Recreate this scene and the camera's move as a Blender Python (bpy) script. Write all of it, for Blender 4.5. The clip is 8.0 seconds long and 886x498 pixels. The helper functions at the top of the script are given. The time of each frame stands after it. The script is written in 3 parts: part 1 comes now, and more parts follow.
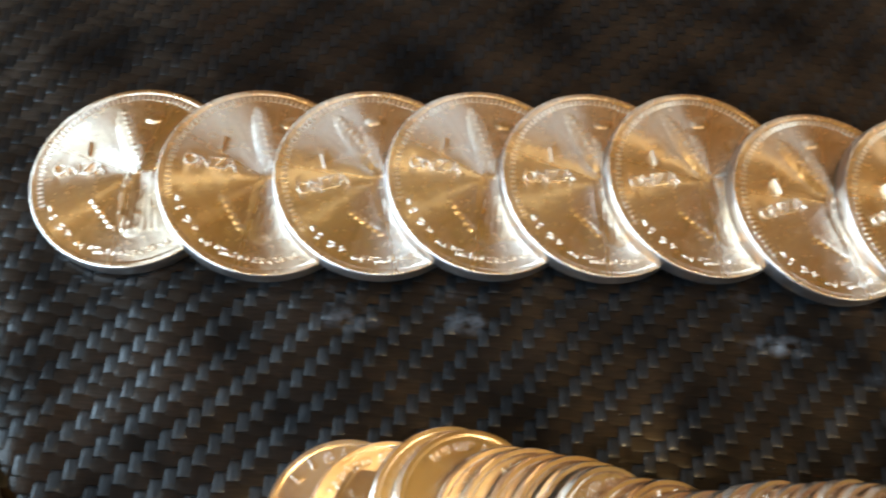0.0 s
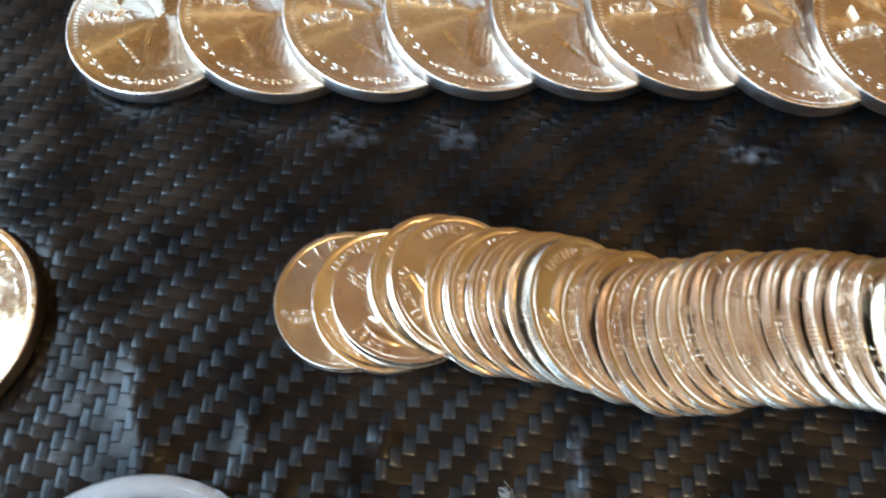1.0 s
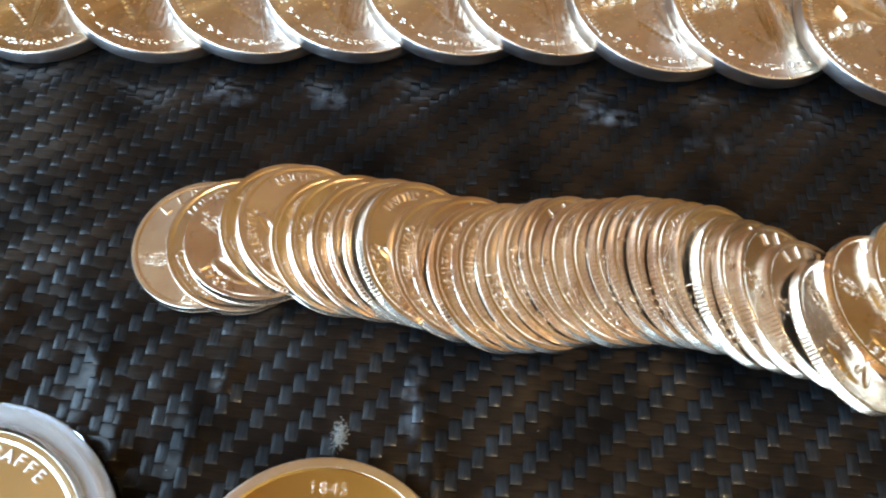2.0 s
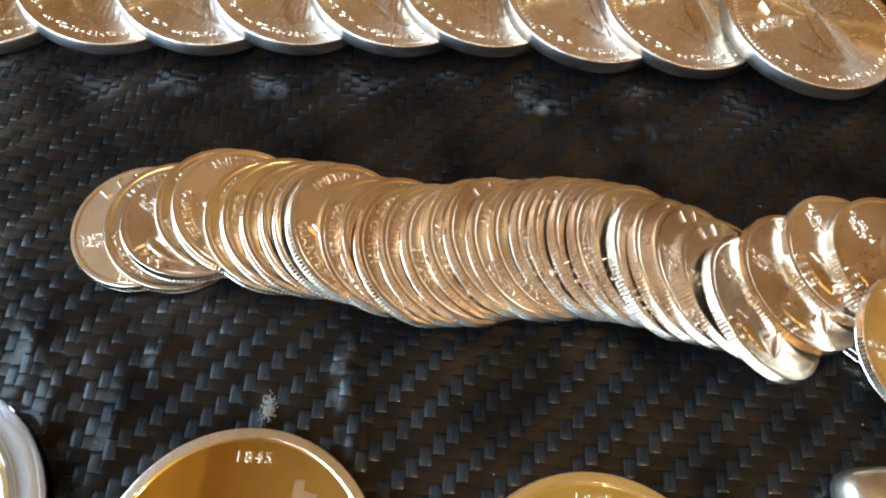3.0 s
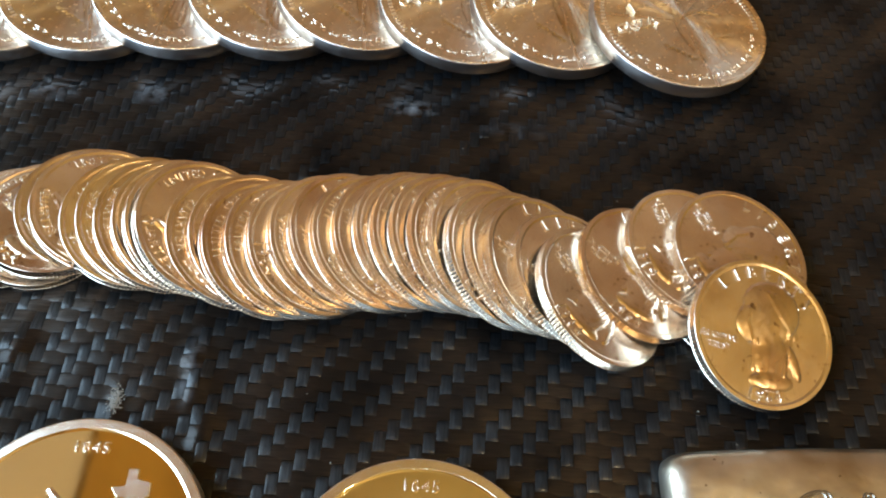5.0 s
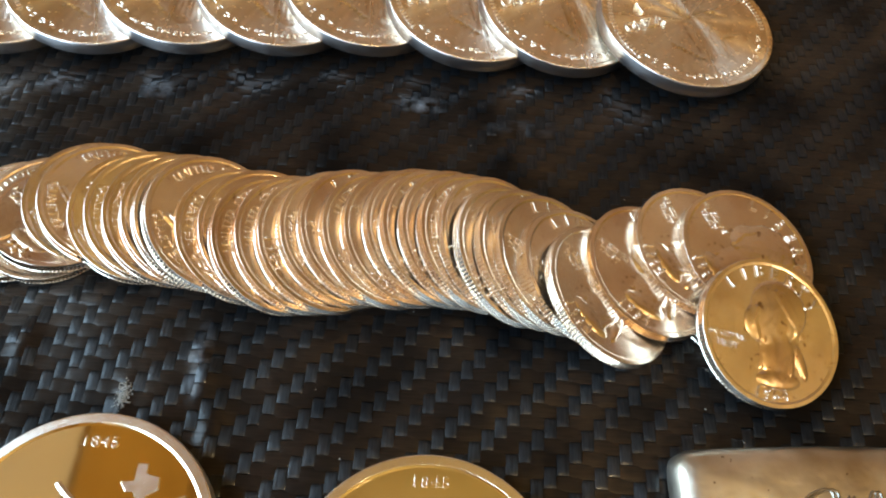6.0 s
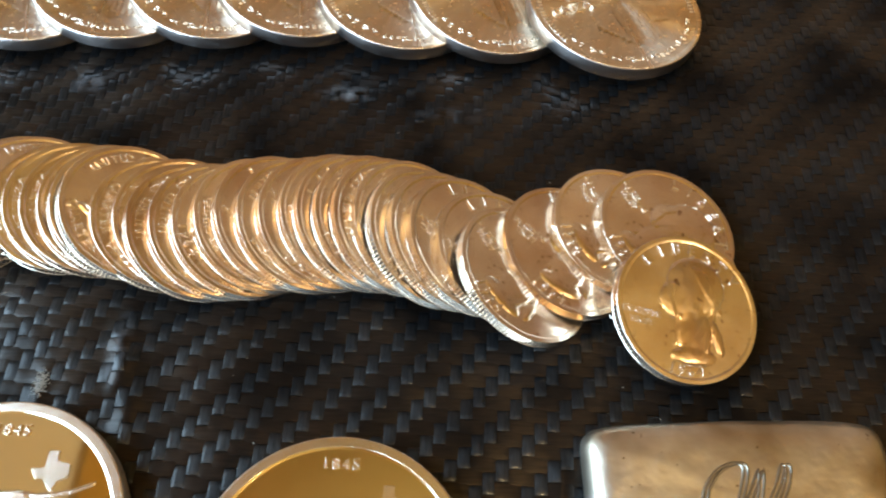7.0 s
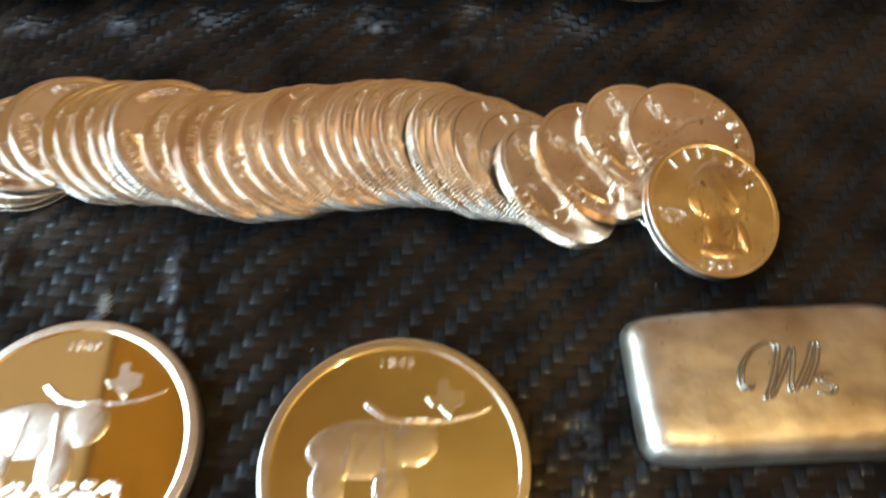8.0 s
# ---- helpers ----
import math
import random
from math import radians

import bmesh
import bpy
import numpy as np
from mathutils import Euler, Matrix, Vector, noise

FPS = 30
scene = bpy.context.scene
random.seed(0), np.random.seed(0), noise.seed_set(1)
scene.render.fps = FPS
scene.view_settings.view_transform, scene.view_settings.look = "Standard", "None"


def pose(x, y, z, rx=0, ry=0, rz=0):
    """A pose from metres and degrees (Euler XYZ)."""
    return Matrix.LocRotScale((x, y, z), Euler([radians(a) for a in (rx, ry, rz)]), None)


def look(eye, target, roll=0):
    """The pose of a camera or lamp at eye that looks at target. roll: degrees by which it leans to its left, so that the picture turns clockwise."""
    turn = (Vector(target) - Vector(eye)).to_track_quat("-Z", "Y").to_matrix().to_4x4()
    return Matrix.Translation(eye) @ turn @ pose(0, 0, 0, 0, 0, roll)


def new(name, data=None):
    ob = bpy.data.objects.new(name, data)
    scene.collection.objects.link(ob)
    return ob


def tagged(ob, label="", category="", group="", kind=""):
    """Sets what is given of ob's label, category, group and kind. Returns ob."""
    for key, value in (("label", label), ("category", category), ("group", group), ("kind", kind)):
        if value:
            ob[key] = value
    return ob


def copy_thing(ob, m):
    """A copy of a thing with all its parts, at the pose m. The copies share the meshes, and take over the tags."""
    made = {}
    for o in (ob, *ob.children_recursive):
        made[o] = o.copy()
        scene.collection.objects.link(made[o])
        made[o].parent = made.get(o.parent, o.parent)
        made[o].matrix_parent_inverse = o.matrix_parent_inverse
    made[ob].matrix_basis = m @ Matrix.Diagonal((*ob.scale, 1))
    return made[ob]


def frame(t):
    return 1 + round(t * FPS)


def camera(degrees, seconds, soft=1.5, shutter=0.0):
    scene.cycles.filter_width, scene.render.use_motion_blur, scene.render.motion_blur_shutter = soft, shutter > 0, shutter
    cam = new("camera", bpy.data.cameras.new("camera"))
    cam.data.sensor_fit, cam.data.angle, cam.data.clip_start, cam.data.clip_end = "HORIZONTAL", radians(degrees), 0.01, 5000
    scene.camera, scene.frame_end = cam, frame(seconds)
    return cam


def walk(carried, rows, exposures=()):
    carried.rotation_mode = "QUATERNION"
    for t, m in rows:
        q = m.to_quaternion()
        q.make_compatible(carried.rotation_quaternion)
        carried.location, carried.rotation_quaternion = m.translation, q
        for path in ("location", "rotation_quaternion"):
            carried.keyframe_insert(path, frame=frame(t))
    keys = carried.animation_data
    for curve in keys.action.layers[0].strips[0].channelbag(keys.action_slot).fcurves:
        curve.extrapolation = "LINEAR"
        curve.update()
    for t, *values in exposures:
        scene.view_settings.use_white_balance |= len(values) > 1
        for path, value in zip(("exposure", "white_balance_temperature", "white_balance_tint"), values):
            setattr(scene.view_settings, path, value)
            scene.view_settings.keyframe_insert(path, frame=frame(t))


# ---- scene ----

MM = 0.001
cam = camera(59.58, 8.0, soft=2.0, shutter=0.5)
# seconds, eye in metres, yaw, pitch and roll in degrees
ROWS = [
    (0.0, 0.00454, -0.00091, 0.12362, 0.022, -65.94, 2.955),
    (0.2, 0.00101, -0.00435, 0.12265, 2.194, -65.705, 0.897),
    (0.5, 0.00207, -0.01997, 0.1226, 4.586, -65.665, -1.654),
    (0.8, 0.00901, -0.03044, 0.12094, 6.099, -66.259, -3.268),
    (1.0, 0.01274, -0.036, 0.12064, 5.733, -65.545, -2.972),
    (1.2, 0.0197, -0.0395, 0.1172, 6.1, -65.3, -3.1),
    (1.5, 0.03348, -0.04635, 0.11923, 6.288, -63.941, -2.939),
    (1.7, 0.03538, -0.04832, 0.11883, 5.985, -63.484, -2.443),
    (2.8, 0.04748, -0.05426, 0.11514, 3.232, -61.699, -0.145),
    (3.0, 0.0483, -0.05689, 0.11727, 3.452, -61.278, -0.272),
    (3.5, 0.05447, -0.05576, 0.11553, 4.048, -60.822, -0.853),
    (4.0, 0.06144, -0.05817, 0.11762, 3.628, -60.51, -0.609),
    (4.5, 0.06874, -0.05966, 0.11707, 3.632, -59.914, -0.855),
    (4.7, 0.07409, -0.06027, 0.11724, 3.791, -59.78, -1.098),
    (6.0, 0.071, -0.06094, 0.11741, 2.567, -59.965, 0.467),
    (6.5, 0.07525, -0.06249, 0.11624, 2.377, -59.534, 0.317),
    (7.0, 0.08518, -0.0639, 0.11529, 3.022, -59.341, -1.056),
    (7.3, 0.08832, -0.06556, 0.11344, 3.068, -59.123, -1.698),
    (7.5, 0.08609, -0.07144, 0.10918, 3.062, -59.212, -2.119),
    (7.8, 0.08237, -0.07030, 0.11077, 2.451, -60.486, -2.424),
    (8.0, 0.078, -0.0764, 0.11596, 2.379, -61.155, -2.93),
]


def aim(x, y, z, yaw, pitch, roll):
    yaw, pitch = radians(yaw), radians(pitch)
    ahead = Vector((-math.sin(yaw) * math.cos(pitch), math.cos(yaw) * math.cos(pitch), math.sin(pitch)))
    return look((x, y, z), Vector((x, y, z)) + ahead, roll)


walk(cam, [(row[0], aim(*row[1:])) for row in ROWS], [(0.0, 0.17, 6500, 10), (0.5, 0.08, 6200, 10), (0.9, 0.12, 6050, 10), (1.7, 0.2, 6000, 10), (3.0, 0.16, 6250, 10), (4.5, 0.13, 6350, 10), (6.5, 0.15, 6400, 10), (8.0, 0.2, 6500, 10)])

# ---- light ----
world = bpy.data.worlds.new("daylight")
world.use_nodes = True
scene.world = world
sky = world.node_tree.nodes.new("ShaderNodeTexSky")
sky.sky_type, sky.sun_disc, sky.sun_elevation, sky.sun_rotation = "NISHITA", False, radians(35), radians(200)
world.node_tree.links.new(sky.outputs[0], world.node_tree.nodes["Background"].inputs[0])
world.node_tree.nodes["Background"].inputs[1].default_value = 0.1


def area(name, eye, target, w, h, watts, colour):
    data = bpy.data.lights.new(name, "AREA")
    data.shape, data.size, data.size_y, data.energy, data.color = "RECTANGLE", w, h, watts, colour
    ob = new(name, data)
    ob.matrix_world = look(eye, target)
    return ob


def bulb(name, place, watts, colour, radius):
    data = bpy.data.lights.new(name, "POINT")
    data.energy, data.color, data.shadow_soft_size = watts, colour, radius
    ob = new(name, data)
    ob.location = place
    return ob


# room: metres, table top at z = 0
X0, X1, Y0, Y1, FLOOR, CEIL = -0.62, 2.4, -1.7, 1.15, -0.75, 1.95
W1 = (-1.55, 0.3, 0.04, 0.94)      # window in the wall at X0: y0, y1, z0, z1
area("window_daylight_west", (X0 - 0.04, (W1[0] + W1[1]) / 2, (W1[2] + W1[3]) / 2), (1, (W1[0] + W1[1]) / 2, (W1[2] + W1[3]) / 2), W1[1] - W1[0], W1[3] - W1[2], 58.0, (0.58, 0.81, 1.0))
LAMP_PLACES = [(0.3, -0.35, 1.62), (1.5, -0.4, 1.62)]
for place in LAMP_PLACES:
    bulb("warm_bulb", place, 16.5, (1.0, 0.75, 0.38), 0.03)


# ---- materials ----
def material(name, base, rough, metal=0.0, spec=0.5):
    m = bpy.data.materials.new(name)
    m.use_nodes = True
    b = m.node_tree.nodes["Principled BSDF"]
    b.inputs["Base Color"].default_value = (*base, 1)
    b.inputs["Roughness"].default_value = rough
    b.inputs["Metallic"].default_value = metal
    b.inputs["Specular IOR Level"].default_value = spec
    return m, m.node_tree.nodes, m.node_tree.links, b


def noise_node(nodes, links, scale, detail=4.0, coord="Object"):
    co = nodes.new("ShaderNodeTexCoord")
    n = nodes.new("ShaderNodeTexNoise")
    n.inputs["Scale"].default_value, n.inputs["Detail"].default_value = scale, detail
    links.new(co.outputs[coord], n.inputs["Vector"])
    return n


def ramp(nodes, links, source, stops):
    r = nodes.new("ShaderNodeValToRGB")
    links.new(source, r.inputs[0])
    r.color_ramp.elements[0].position, r.color_ramp.elements[1].position = stops[0][0], stops[-1][0]
    r.color_ramp.elements[0].color, r.color_ramp.elements[1].color = (*stops[0][1], 1), (*stops[-1][1], 1)
    for p, c in stops[1:-1]:
        e = r.color_ramp.elements.new(p)
        e.color = (*c, 1)
    return r


def bump(nodes, links, b, source, strength, distance):
    k = nodes.new("ShaderNodeBump")
    k.inputs["Strength"].default_value, k.inputs["Distance"].default_value = strength, distance
    links.new(source, k.inputs["Height"])
    links.new(k.outputs[0], b.inputs["Normal"])
    return k


def silver(name, base, toning_and_glow, rough0, rough1, aniso=0.0, wear=0.00002, grain=900.0, satin=None, wave=0.0, mottle=1.1):
    """Metal with toning and painted reflections at coin size, and fine marks. satin: roughness and share of the radial
    mint lustre.
    """
    m, n, l, b = material(name, base, rough0, 1.0)
    large = noise_node(n, l, 90.0, 3.0)
    fine = noise_node(n, l, grain, 5.0)
    info = n.new("ShaderNodeObjectInfo")
    mix = n.new("ShaderNodeMix")
    mix.data_type = "RGBA"
    mix.inputs["A"].default_value, mix.inputs["B"].default_value = (*base, 1), (*toning_and_glow, 1)
    add = n.new("ShaderNodeMath")
    add.operation = "MULTIPLY_ADD"
    l.new(large.outputs[0], add.inputs[0])
    add.inputs[1].default_value = mottle
    scaled = n.new("ShaderNodeMath")
    scaled.operation = "MULTIPLY_ADD"
    l.new(info.outputs["Random"], scaled.inputs[0])
    scaled.inputs[1].default_value, scaled.inputs[2].default_value = 0.5, -0.4 - (mottle - 1.1) * 0.5
    l.new(scaled.outputs[0], add.inputs[2])
    l.new(add.outputs[0], mix.inputs["Factor"])
    l.new(mix.outputs["Result"], b.inputs["Base Color"])
    r = n.new("ShaderNodeMapRange")
    l.new(fine.outputs[0], r.inputs["Value"])
    r.inputs["To Min"].default_value, r.inputs["To Max"].default_value = rough0, rough1
    l.new(r.outputs[0], b.inputs["Roughness"])
    if aniso:
        b.inputs["Anisotropic"].default_value = aniso
        t = n.new("ShaderNodeTangent")
        t.direction_type, t.axis = "RADIAL", "Z"
        l.new(t.outputs[0], b.inputs["Tangent"])
    k = bump(n, l, b, fine.outputs[0], 0.5, wear)
    if wave:
        soft_noise = noise_node(n, l, 260.0, 2.0)
        w = n.new("ShaderNodeBump")
        w.inputs["Strength"].default_value, w.inputs["Distance"].default_value = 0.7, wave
        l.new(soft_noise.outputs[0], w.inputs["Height"])
        l.new(w.outputs[0], k.inputs["Normal"])
    if satin:
        s = n.new("ShaderNodeBsdfAnisotropic")
        s.inputs["Roughness"].default_value, s.inputs["Anisotropy"].default_value = satin[0], 0.72
        s.inputs["Rotation"].default_value = 0.25
        l.new(mix.outputs["Result"], s.inputs["Color"])
        l.new(k.outputs[0], s.inputs["Normal"])
        l.new(t.outputs[0], s.inputs["Tangent"])
        both = n.new("ShaderNodeMixShader")
        # flow lines that fan out from the middle
        place = n.new("ShaderNodeTexCoord")
        angle = n.new("ShaderNodeTexGradient")
        angle.gradient_type = "RADIAL"
        l.new(place.outputs["Object"], angle.inputs["Vector"])
        rays = n.new("ShaderNodeTexNoise")
        rays.noise_dimensions = "1D"
        rays.inputs["Scale"].default_value, rays.inputs["Detail"].default_value = 24.0, 2.0
        l.new(angle.outputs["Fac"], rays.inputs["W"])
        share = n.new("ShaderNodeMapRange")
        l.new(rays.outputs[0], share.inputs["Value"])
        share.inputs["From Min"].default_value, share.inputs["From Max"].default_value = 0.3, 0.7
        share.inputs["To Min"].default_value, share.inputs["To Max"].default_value = satin[1] * 0.7, satin[1] * 1.3
        l.new(share.outputs[0], both.inputs[0])
        l.new(b.outputs[0], both.inputs[1])
        l.new(s.outputs[0], both.inputs[2])
        l.new(both.outputs[0], n["Material Output"].inputs["Surface"])
    return m


COIN = silver("brilliant_quarter_silver", (0.94, 0.85, 0.73), (0.64, 0.48, 0.36), 0.17, 0.3, 0.12, 0.000007, 1200.0, (0.34, 0.03), 0.0001, 2.2)
LETTER = silver("struck_silver", (0.94, 0.89, 0.8), (0.85, 0.76, 0.62), 0.12, 0.22, 0.0, 0.00001)
MILLED = silver("milled_silver_edge", (0.8, 0.76, 0.7), (0.6, 0.52, 0.44), 0.4, 0.55, 0.0, 0.00002)
# bullion's amber second tone puts reflected warm lamp light into the colour
BULLION = silver("satin_bullion_silver", (0.91, 0.87, 0.81), (0.74, 0.55, 0.34), 0.2, 0.32, 0.85, 0.000006, 700.0, (0.37, 0.34), 0.0003, 2.2)
# coin sides: the dark that they reflect is put into the silver's colour
EDGE = silver("shaded_bullion_edge", (0.56, 0.53, 0.53), (0.38, 0.32, 0.29), 0.24, 0.38, 0.0, 0.00002)
FROST = silver("frosted_silver", (0.93, 0.91, 0.88), (0.86, 0.82, 0.76), 0.3, 0.42, 0.0, 0.00001)
SATIN = silver("satin_silver", (0.93, 0.9, 0.86), (0.86, 0.79, 0.68), 0.16, 0.3, 0.0, 0.00003)
# the proof fields' golden tones paint in some of the warm ceiling they mirror
MIRROR = silver("proof_silver", (0.95, 0.91, 0.8), (0.92, 0.83, 0.64), 0.02, 0.07, 0.01, 0.000003, 300.0)
BAR = silver("poured_silver", (0.76, 0.73, 0.67), (0.4, 0.32, 0.22), 0.3, 0.45, 0.0, 0.00014, 330.0, None, 0.0, 2.8)
bn_, bl_ = BAR.node_tree.nodes, BAR.node_tree.links
lumps = noise_node(bn_, bl_, 140.0, 3.0)
lump_bump = bn_.new("ShaderNodeBump")
lump_bump.inputs["Strength"].default_value, lump_bump.inputs["Distance"].default_value = 0.6, 0.0006
bl_.new(lumps.outputs[0], lump_bump.inputs["Height"])
bl_.new(lump_bump.outputs[0], bn_["Bump"].inputs["Normal"])


def specks(m, scale, low, high, colour):
    """Small dark pits and grime spots over a metal."""
    n, l = m.node_tree.nodes, m.node_tree.links
    mask = ramp(n, l, noise_node(n, l, scale, 1.5).outputs[0], [(low, colour), (high, (1.0, 1.0, 1.0))])
    mul = n.new("ShaderNodeMix")
    mul.data_type, mul.blend_type = "RGBA", "MULTIPLY"
    mul.inputs["Factor"].default_value = 1.0
    source = n["Principled BSDF"].inputs["Base Color"].links[0].from_socket
    l.new(source, mul.inputs["A"])
    l.new(mask.outputs[0], mul.inputs["B"])
    l.new(mul.outputs["Result"], n["Principled BSDF"].inputs["Base Color"])


specks(BAR, 1100.0, 0.21, 0.28, (0.42, 0.36, 0.3))
specks(COIN, 900.0, 0.24, 0.36, (0.45, 0.36, 0.28))
specks(BULLION, 700.0, 0.22, 0.36, (0.6, 0.5, 0.42))
specks(MILLED, 1200.0, 0.28, 0.4, (0.5, 0.42, 0.36))
ENGRAVED = silver("stamped_silver", (0.4, 0.37, 0.32), (0.22, 0.19, 0.15), 0.25, 0.4, 0.0, 0.00002)


# scuffs, and at (29.6, -16) the window glint of a crease as pale colour
SCUFFS_AND_GLINT = [  # middle and half lengths in mm, share
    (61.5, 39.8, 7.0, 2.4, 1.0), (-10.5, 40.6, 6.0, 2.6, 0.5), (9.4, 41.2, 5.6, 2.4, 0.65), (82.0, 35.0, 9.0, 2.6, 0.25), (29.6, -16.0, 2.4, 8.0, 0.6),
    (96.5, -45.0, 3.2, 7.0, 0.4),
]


def vinyl(name, spec, dark, light, sheen):
    """Black embossed vinyl; the fine threads of a tow run across its UV's first axis. Its gloss is worn in patches,
    with a few pale scuffs and one painted crease glint.
    """
    m, n, l, b = material(name, dark, 0.3, 0.0, spec[1])
    fine = noise_node(n, l, 1500.0, 4.0)
    large = noise_node(n, l, 60.0, 5.0)
    worn = n.new("ShaderNodeMapRange")
    l.new(large.outputs[0], worn.inputs["Value"])
    worn.inputs["From Min"].default_value, worn.inputs["From Max"].default_value = 0.34, 0.7
    worn.inputs["To Min"].default_value, worn.inputs["To Max"].default_value = spec
    uv = n.new("ShaderNodeUVMap")
    uv.uv_map = "thread"
    stretch = n.new("ShaderNodeMapping")
    stretch.inputs["Scale"].default_value = (30.0, 2.5, 1.0)
    l.new(uv.outputs[0], stretch.inputs["Vector"])
    fibre = n.new("ShaderNodeTexNoise")
    fibre.inputs["Scale"].default_value, fibre.inputs["Detail"].default_value = 1.0, 3.0
    l.new(stretch.outputs[0], fibre.inputs["Vector"])
    strand = n.new("ShaderNodeMapRange")
    l.new(fibre.outputs[0], strand.inputs["Value"])
    strand.inputs["From Min"].default_value, strand.inputs["From Max"].default_value = 0.35, 0.65
    strand.inputs["To Min"].default_value, strand.inputs["To Max"].default_value = 0.35, 1.5
    glossy = n.new("ShaderNodeMath")
    glossy.operation = "MULTIPLY"
    l.new(worn.outputs[0], glossy.inputs[0])
    l.new(strand.outputs[0], glossy.inputs[1])
    l.new(glossy.outputs[0], b.inputs["Specular IOR Level"])
    r = n.new("ShaderNodeMapRange")
    l.new(noise_node(n, l, 35.0, 5.0).outputs[0], r.inputs["Value"])
    r.inputs["From Min"].default_value, r.inputs["From Max"].default_value = 0.3, 0.7
    r.inputs["To Min"].default_value, r.inputs["To Max"].default_value = 0.34, 0.48
    l.new(r.outputs[0], b.inputs["Roughness"])
    c = ramp(n, l, large.outputs[0], [(0.3, dark), (0.72, light)])
    # pale scuffs and a crease's painted window glint, broken up by a fine noise
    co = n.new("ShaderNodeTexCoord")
    pale_spots = None
    for x, y, rx, ry, share in SCUFFS_AND_GLINT:
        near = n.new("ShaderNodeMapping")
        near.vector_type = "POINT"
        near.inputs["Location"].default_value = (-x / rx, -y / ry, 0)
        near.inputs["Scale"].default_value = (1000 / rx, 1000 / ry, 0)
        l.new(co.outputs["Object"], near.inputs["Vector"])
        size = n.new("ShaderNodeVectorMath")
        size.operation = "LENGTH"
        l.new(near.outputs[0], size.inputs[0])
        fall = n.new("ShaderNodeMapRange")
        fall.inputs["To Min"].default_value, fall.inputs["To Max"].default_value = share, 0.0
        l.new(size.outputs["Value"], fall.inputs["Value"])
        if pale_spots is None:
            pale_spots = fall.outputs[0]
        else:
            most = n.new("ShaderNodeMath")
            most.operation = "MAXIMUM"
            l.new(pale_spots, most.inputs[0])
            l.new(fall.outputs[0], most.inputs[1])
            pale_spots = most.outputs[0]
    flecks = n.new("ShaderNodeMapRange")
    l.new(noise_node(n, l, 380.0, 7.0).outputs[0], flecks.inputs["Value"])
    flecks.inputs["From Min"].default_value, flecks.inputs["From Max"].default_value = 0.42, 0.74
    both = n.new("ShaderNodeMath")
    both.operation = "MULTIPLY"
    l.new(pale_spots, both.inputs[0])
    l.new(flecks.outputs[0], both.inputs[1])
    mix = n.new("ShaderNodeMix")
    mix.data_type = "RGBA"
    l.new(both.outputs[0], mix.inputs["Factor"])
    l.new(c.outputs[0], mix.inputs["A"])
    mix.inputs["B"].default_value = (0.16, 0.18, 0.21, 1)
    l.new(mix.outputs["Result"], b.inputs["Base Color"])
    b.inputs["Anisotropic"].default_value = 0.95
    # a soft clear film over the threads, dulled in patches
    film = n.new("ShaderNodeMapRange")
    l.new(large.outputs[0], film.inputs["Value"])
    film.inputs["From Min"].default_value, film.inputs["From Max"].default_value = 0.36, 0.62
    film.inputs["To Min"].default_value, film.inputs["To Max"].default_value = 0.08, 0.65
    l.new(film.outputs[0], b.inputs["Coat Weight"])
    b.inputs["Coat Roughness"].default_value, b.inputs["Coat IOR"].default_value = 0.2, 1.45
    b.inputs["Specular Tint"].default_value = (*sheen, 1)
    t = n.new("ShaderNodeTangent")
    t.direction_type, t.uv_map = "UV_MAP", "thread"
    l.new(t.outputs[0], b.inputs["Tangent"])
    rough_bump = bump(n, l, b, fine.outputs[0], 0.4, 0.00002)
    thread_bump = n.new("ShaderNodeBump")
    thread_bump.inputs["Strength"].default_value, thread_bump.inputs["Distance"].default_value = 0.6, 0.00003
    l.new(fibre.outputs[0], thread_bump.inputs["Height"])
    l.new(thread_bump.outputs[0], rough_bump.inputs["Normal"])
    return m


# one vinyl: cool and warm reflected light put into the two tows' colours
WARP = vinyl("warp_vinyl_cool_lit", (0.1, 0.28), (0.003, 0.0034, 0.0042), (0.007, 0.0078, 0.009), (0.94, 0.97, 1.0))
WEFT = vinyl("weft_vinyl_warm_lit", (0.02, 0.2), (0.004, 0.0032, 0.0028), (0.01, 0.007, 0.0055), (1.0, 0.76, 0.6))
VINYL, vn, vl, vb = material("black_vinyl", (0.010, 0.010, 0.011), 0.4, 0.0, 0.5)
bump(vn, vl, vb, noise_node(vn, vl, 700.0).outputs[0], 0.4, 0.0001)

WOOD, wn, wl, wb = material("pine_boards", (0.45, 0.24, 0.07), 0.5)
grain = noise_node(wn, wl, 3.0, 6.0)
wl.new(ramp(wn, wl, grain.outputs[0], [(0.3, (0.38, 0.225, 0.045)), (0.5, (0.47, 0.29, 0.065)), (0.72, (0.56, 0.355, 0.1))]).outputs[0], wb.inputs["Base Color"])
PLASTER, pn, pl, pb = material("tan_plaster", (0.5, 0.42, 0.33), 0.8)
pl.new(ramp(pn, pl, noise_node(pn, pl, 2.0, 5.0).outputs[0], [(0.3, (0.44, 0.37, 0.28)), (0.7, (0.54, 0.46, 0.36))]).outputs[0], pb.inputs["Base Color"])
CREAM, cn_, cl_, cb_ = material("cream_plaster", (0.72, 0.68, 0.6), 0.8)
cl_.new(ramp(cn_, cl_, noise_node(cn_, cl_, 3.0, 5.0).outputs[0], [(0.3, (0.64, 0.61, 0.54)), (0.7, (0.76, 0.73, 0.67))]).outputs[0], cb_.inputs["Base Color"])
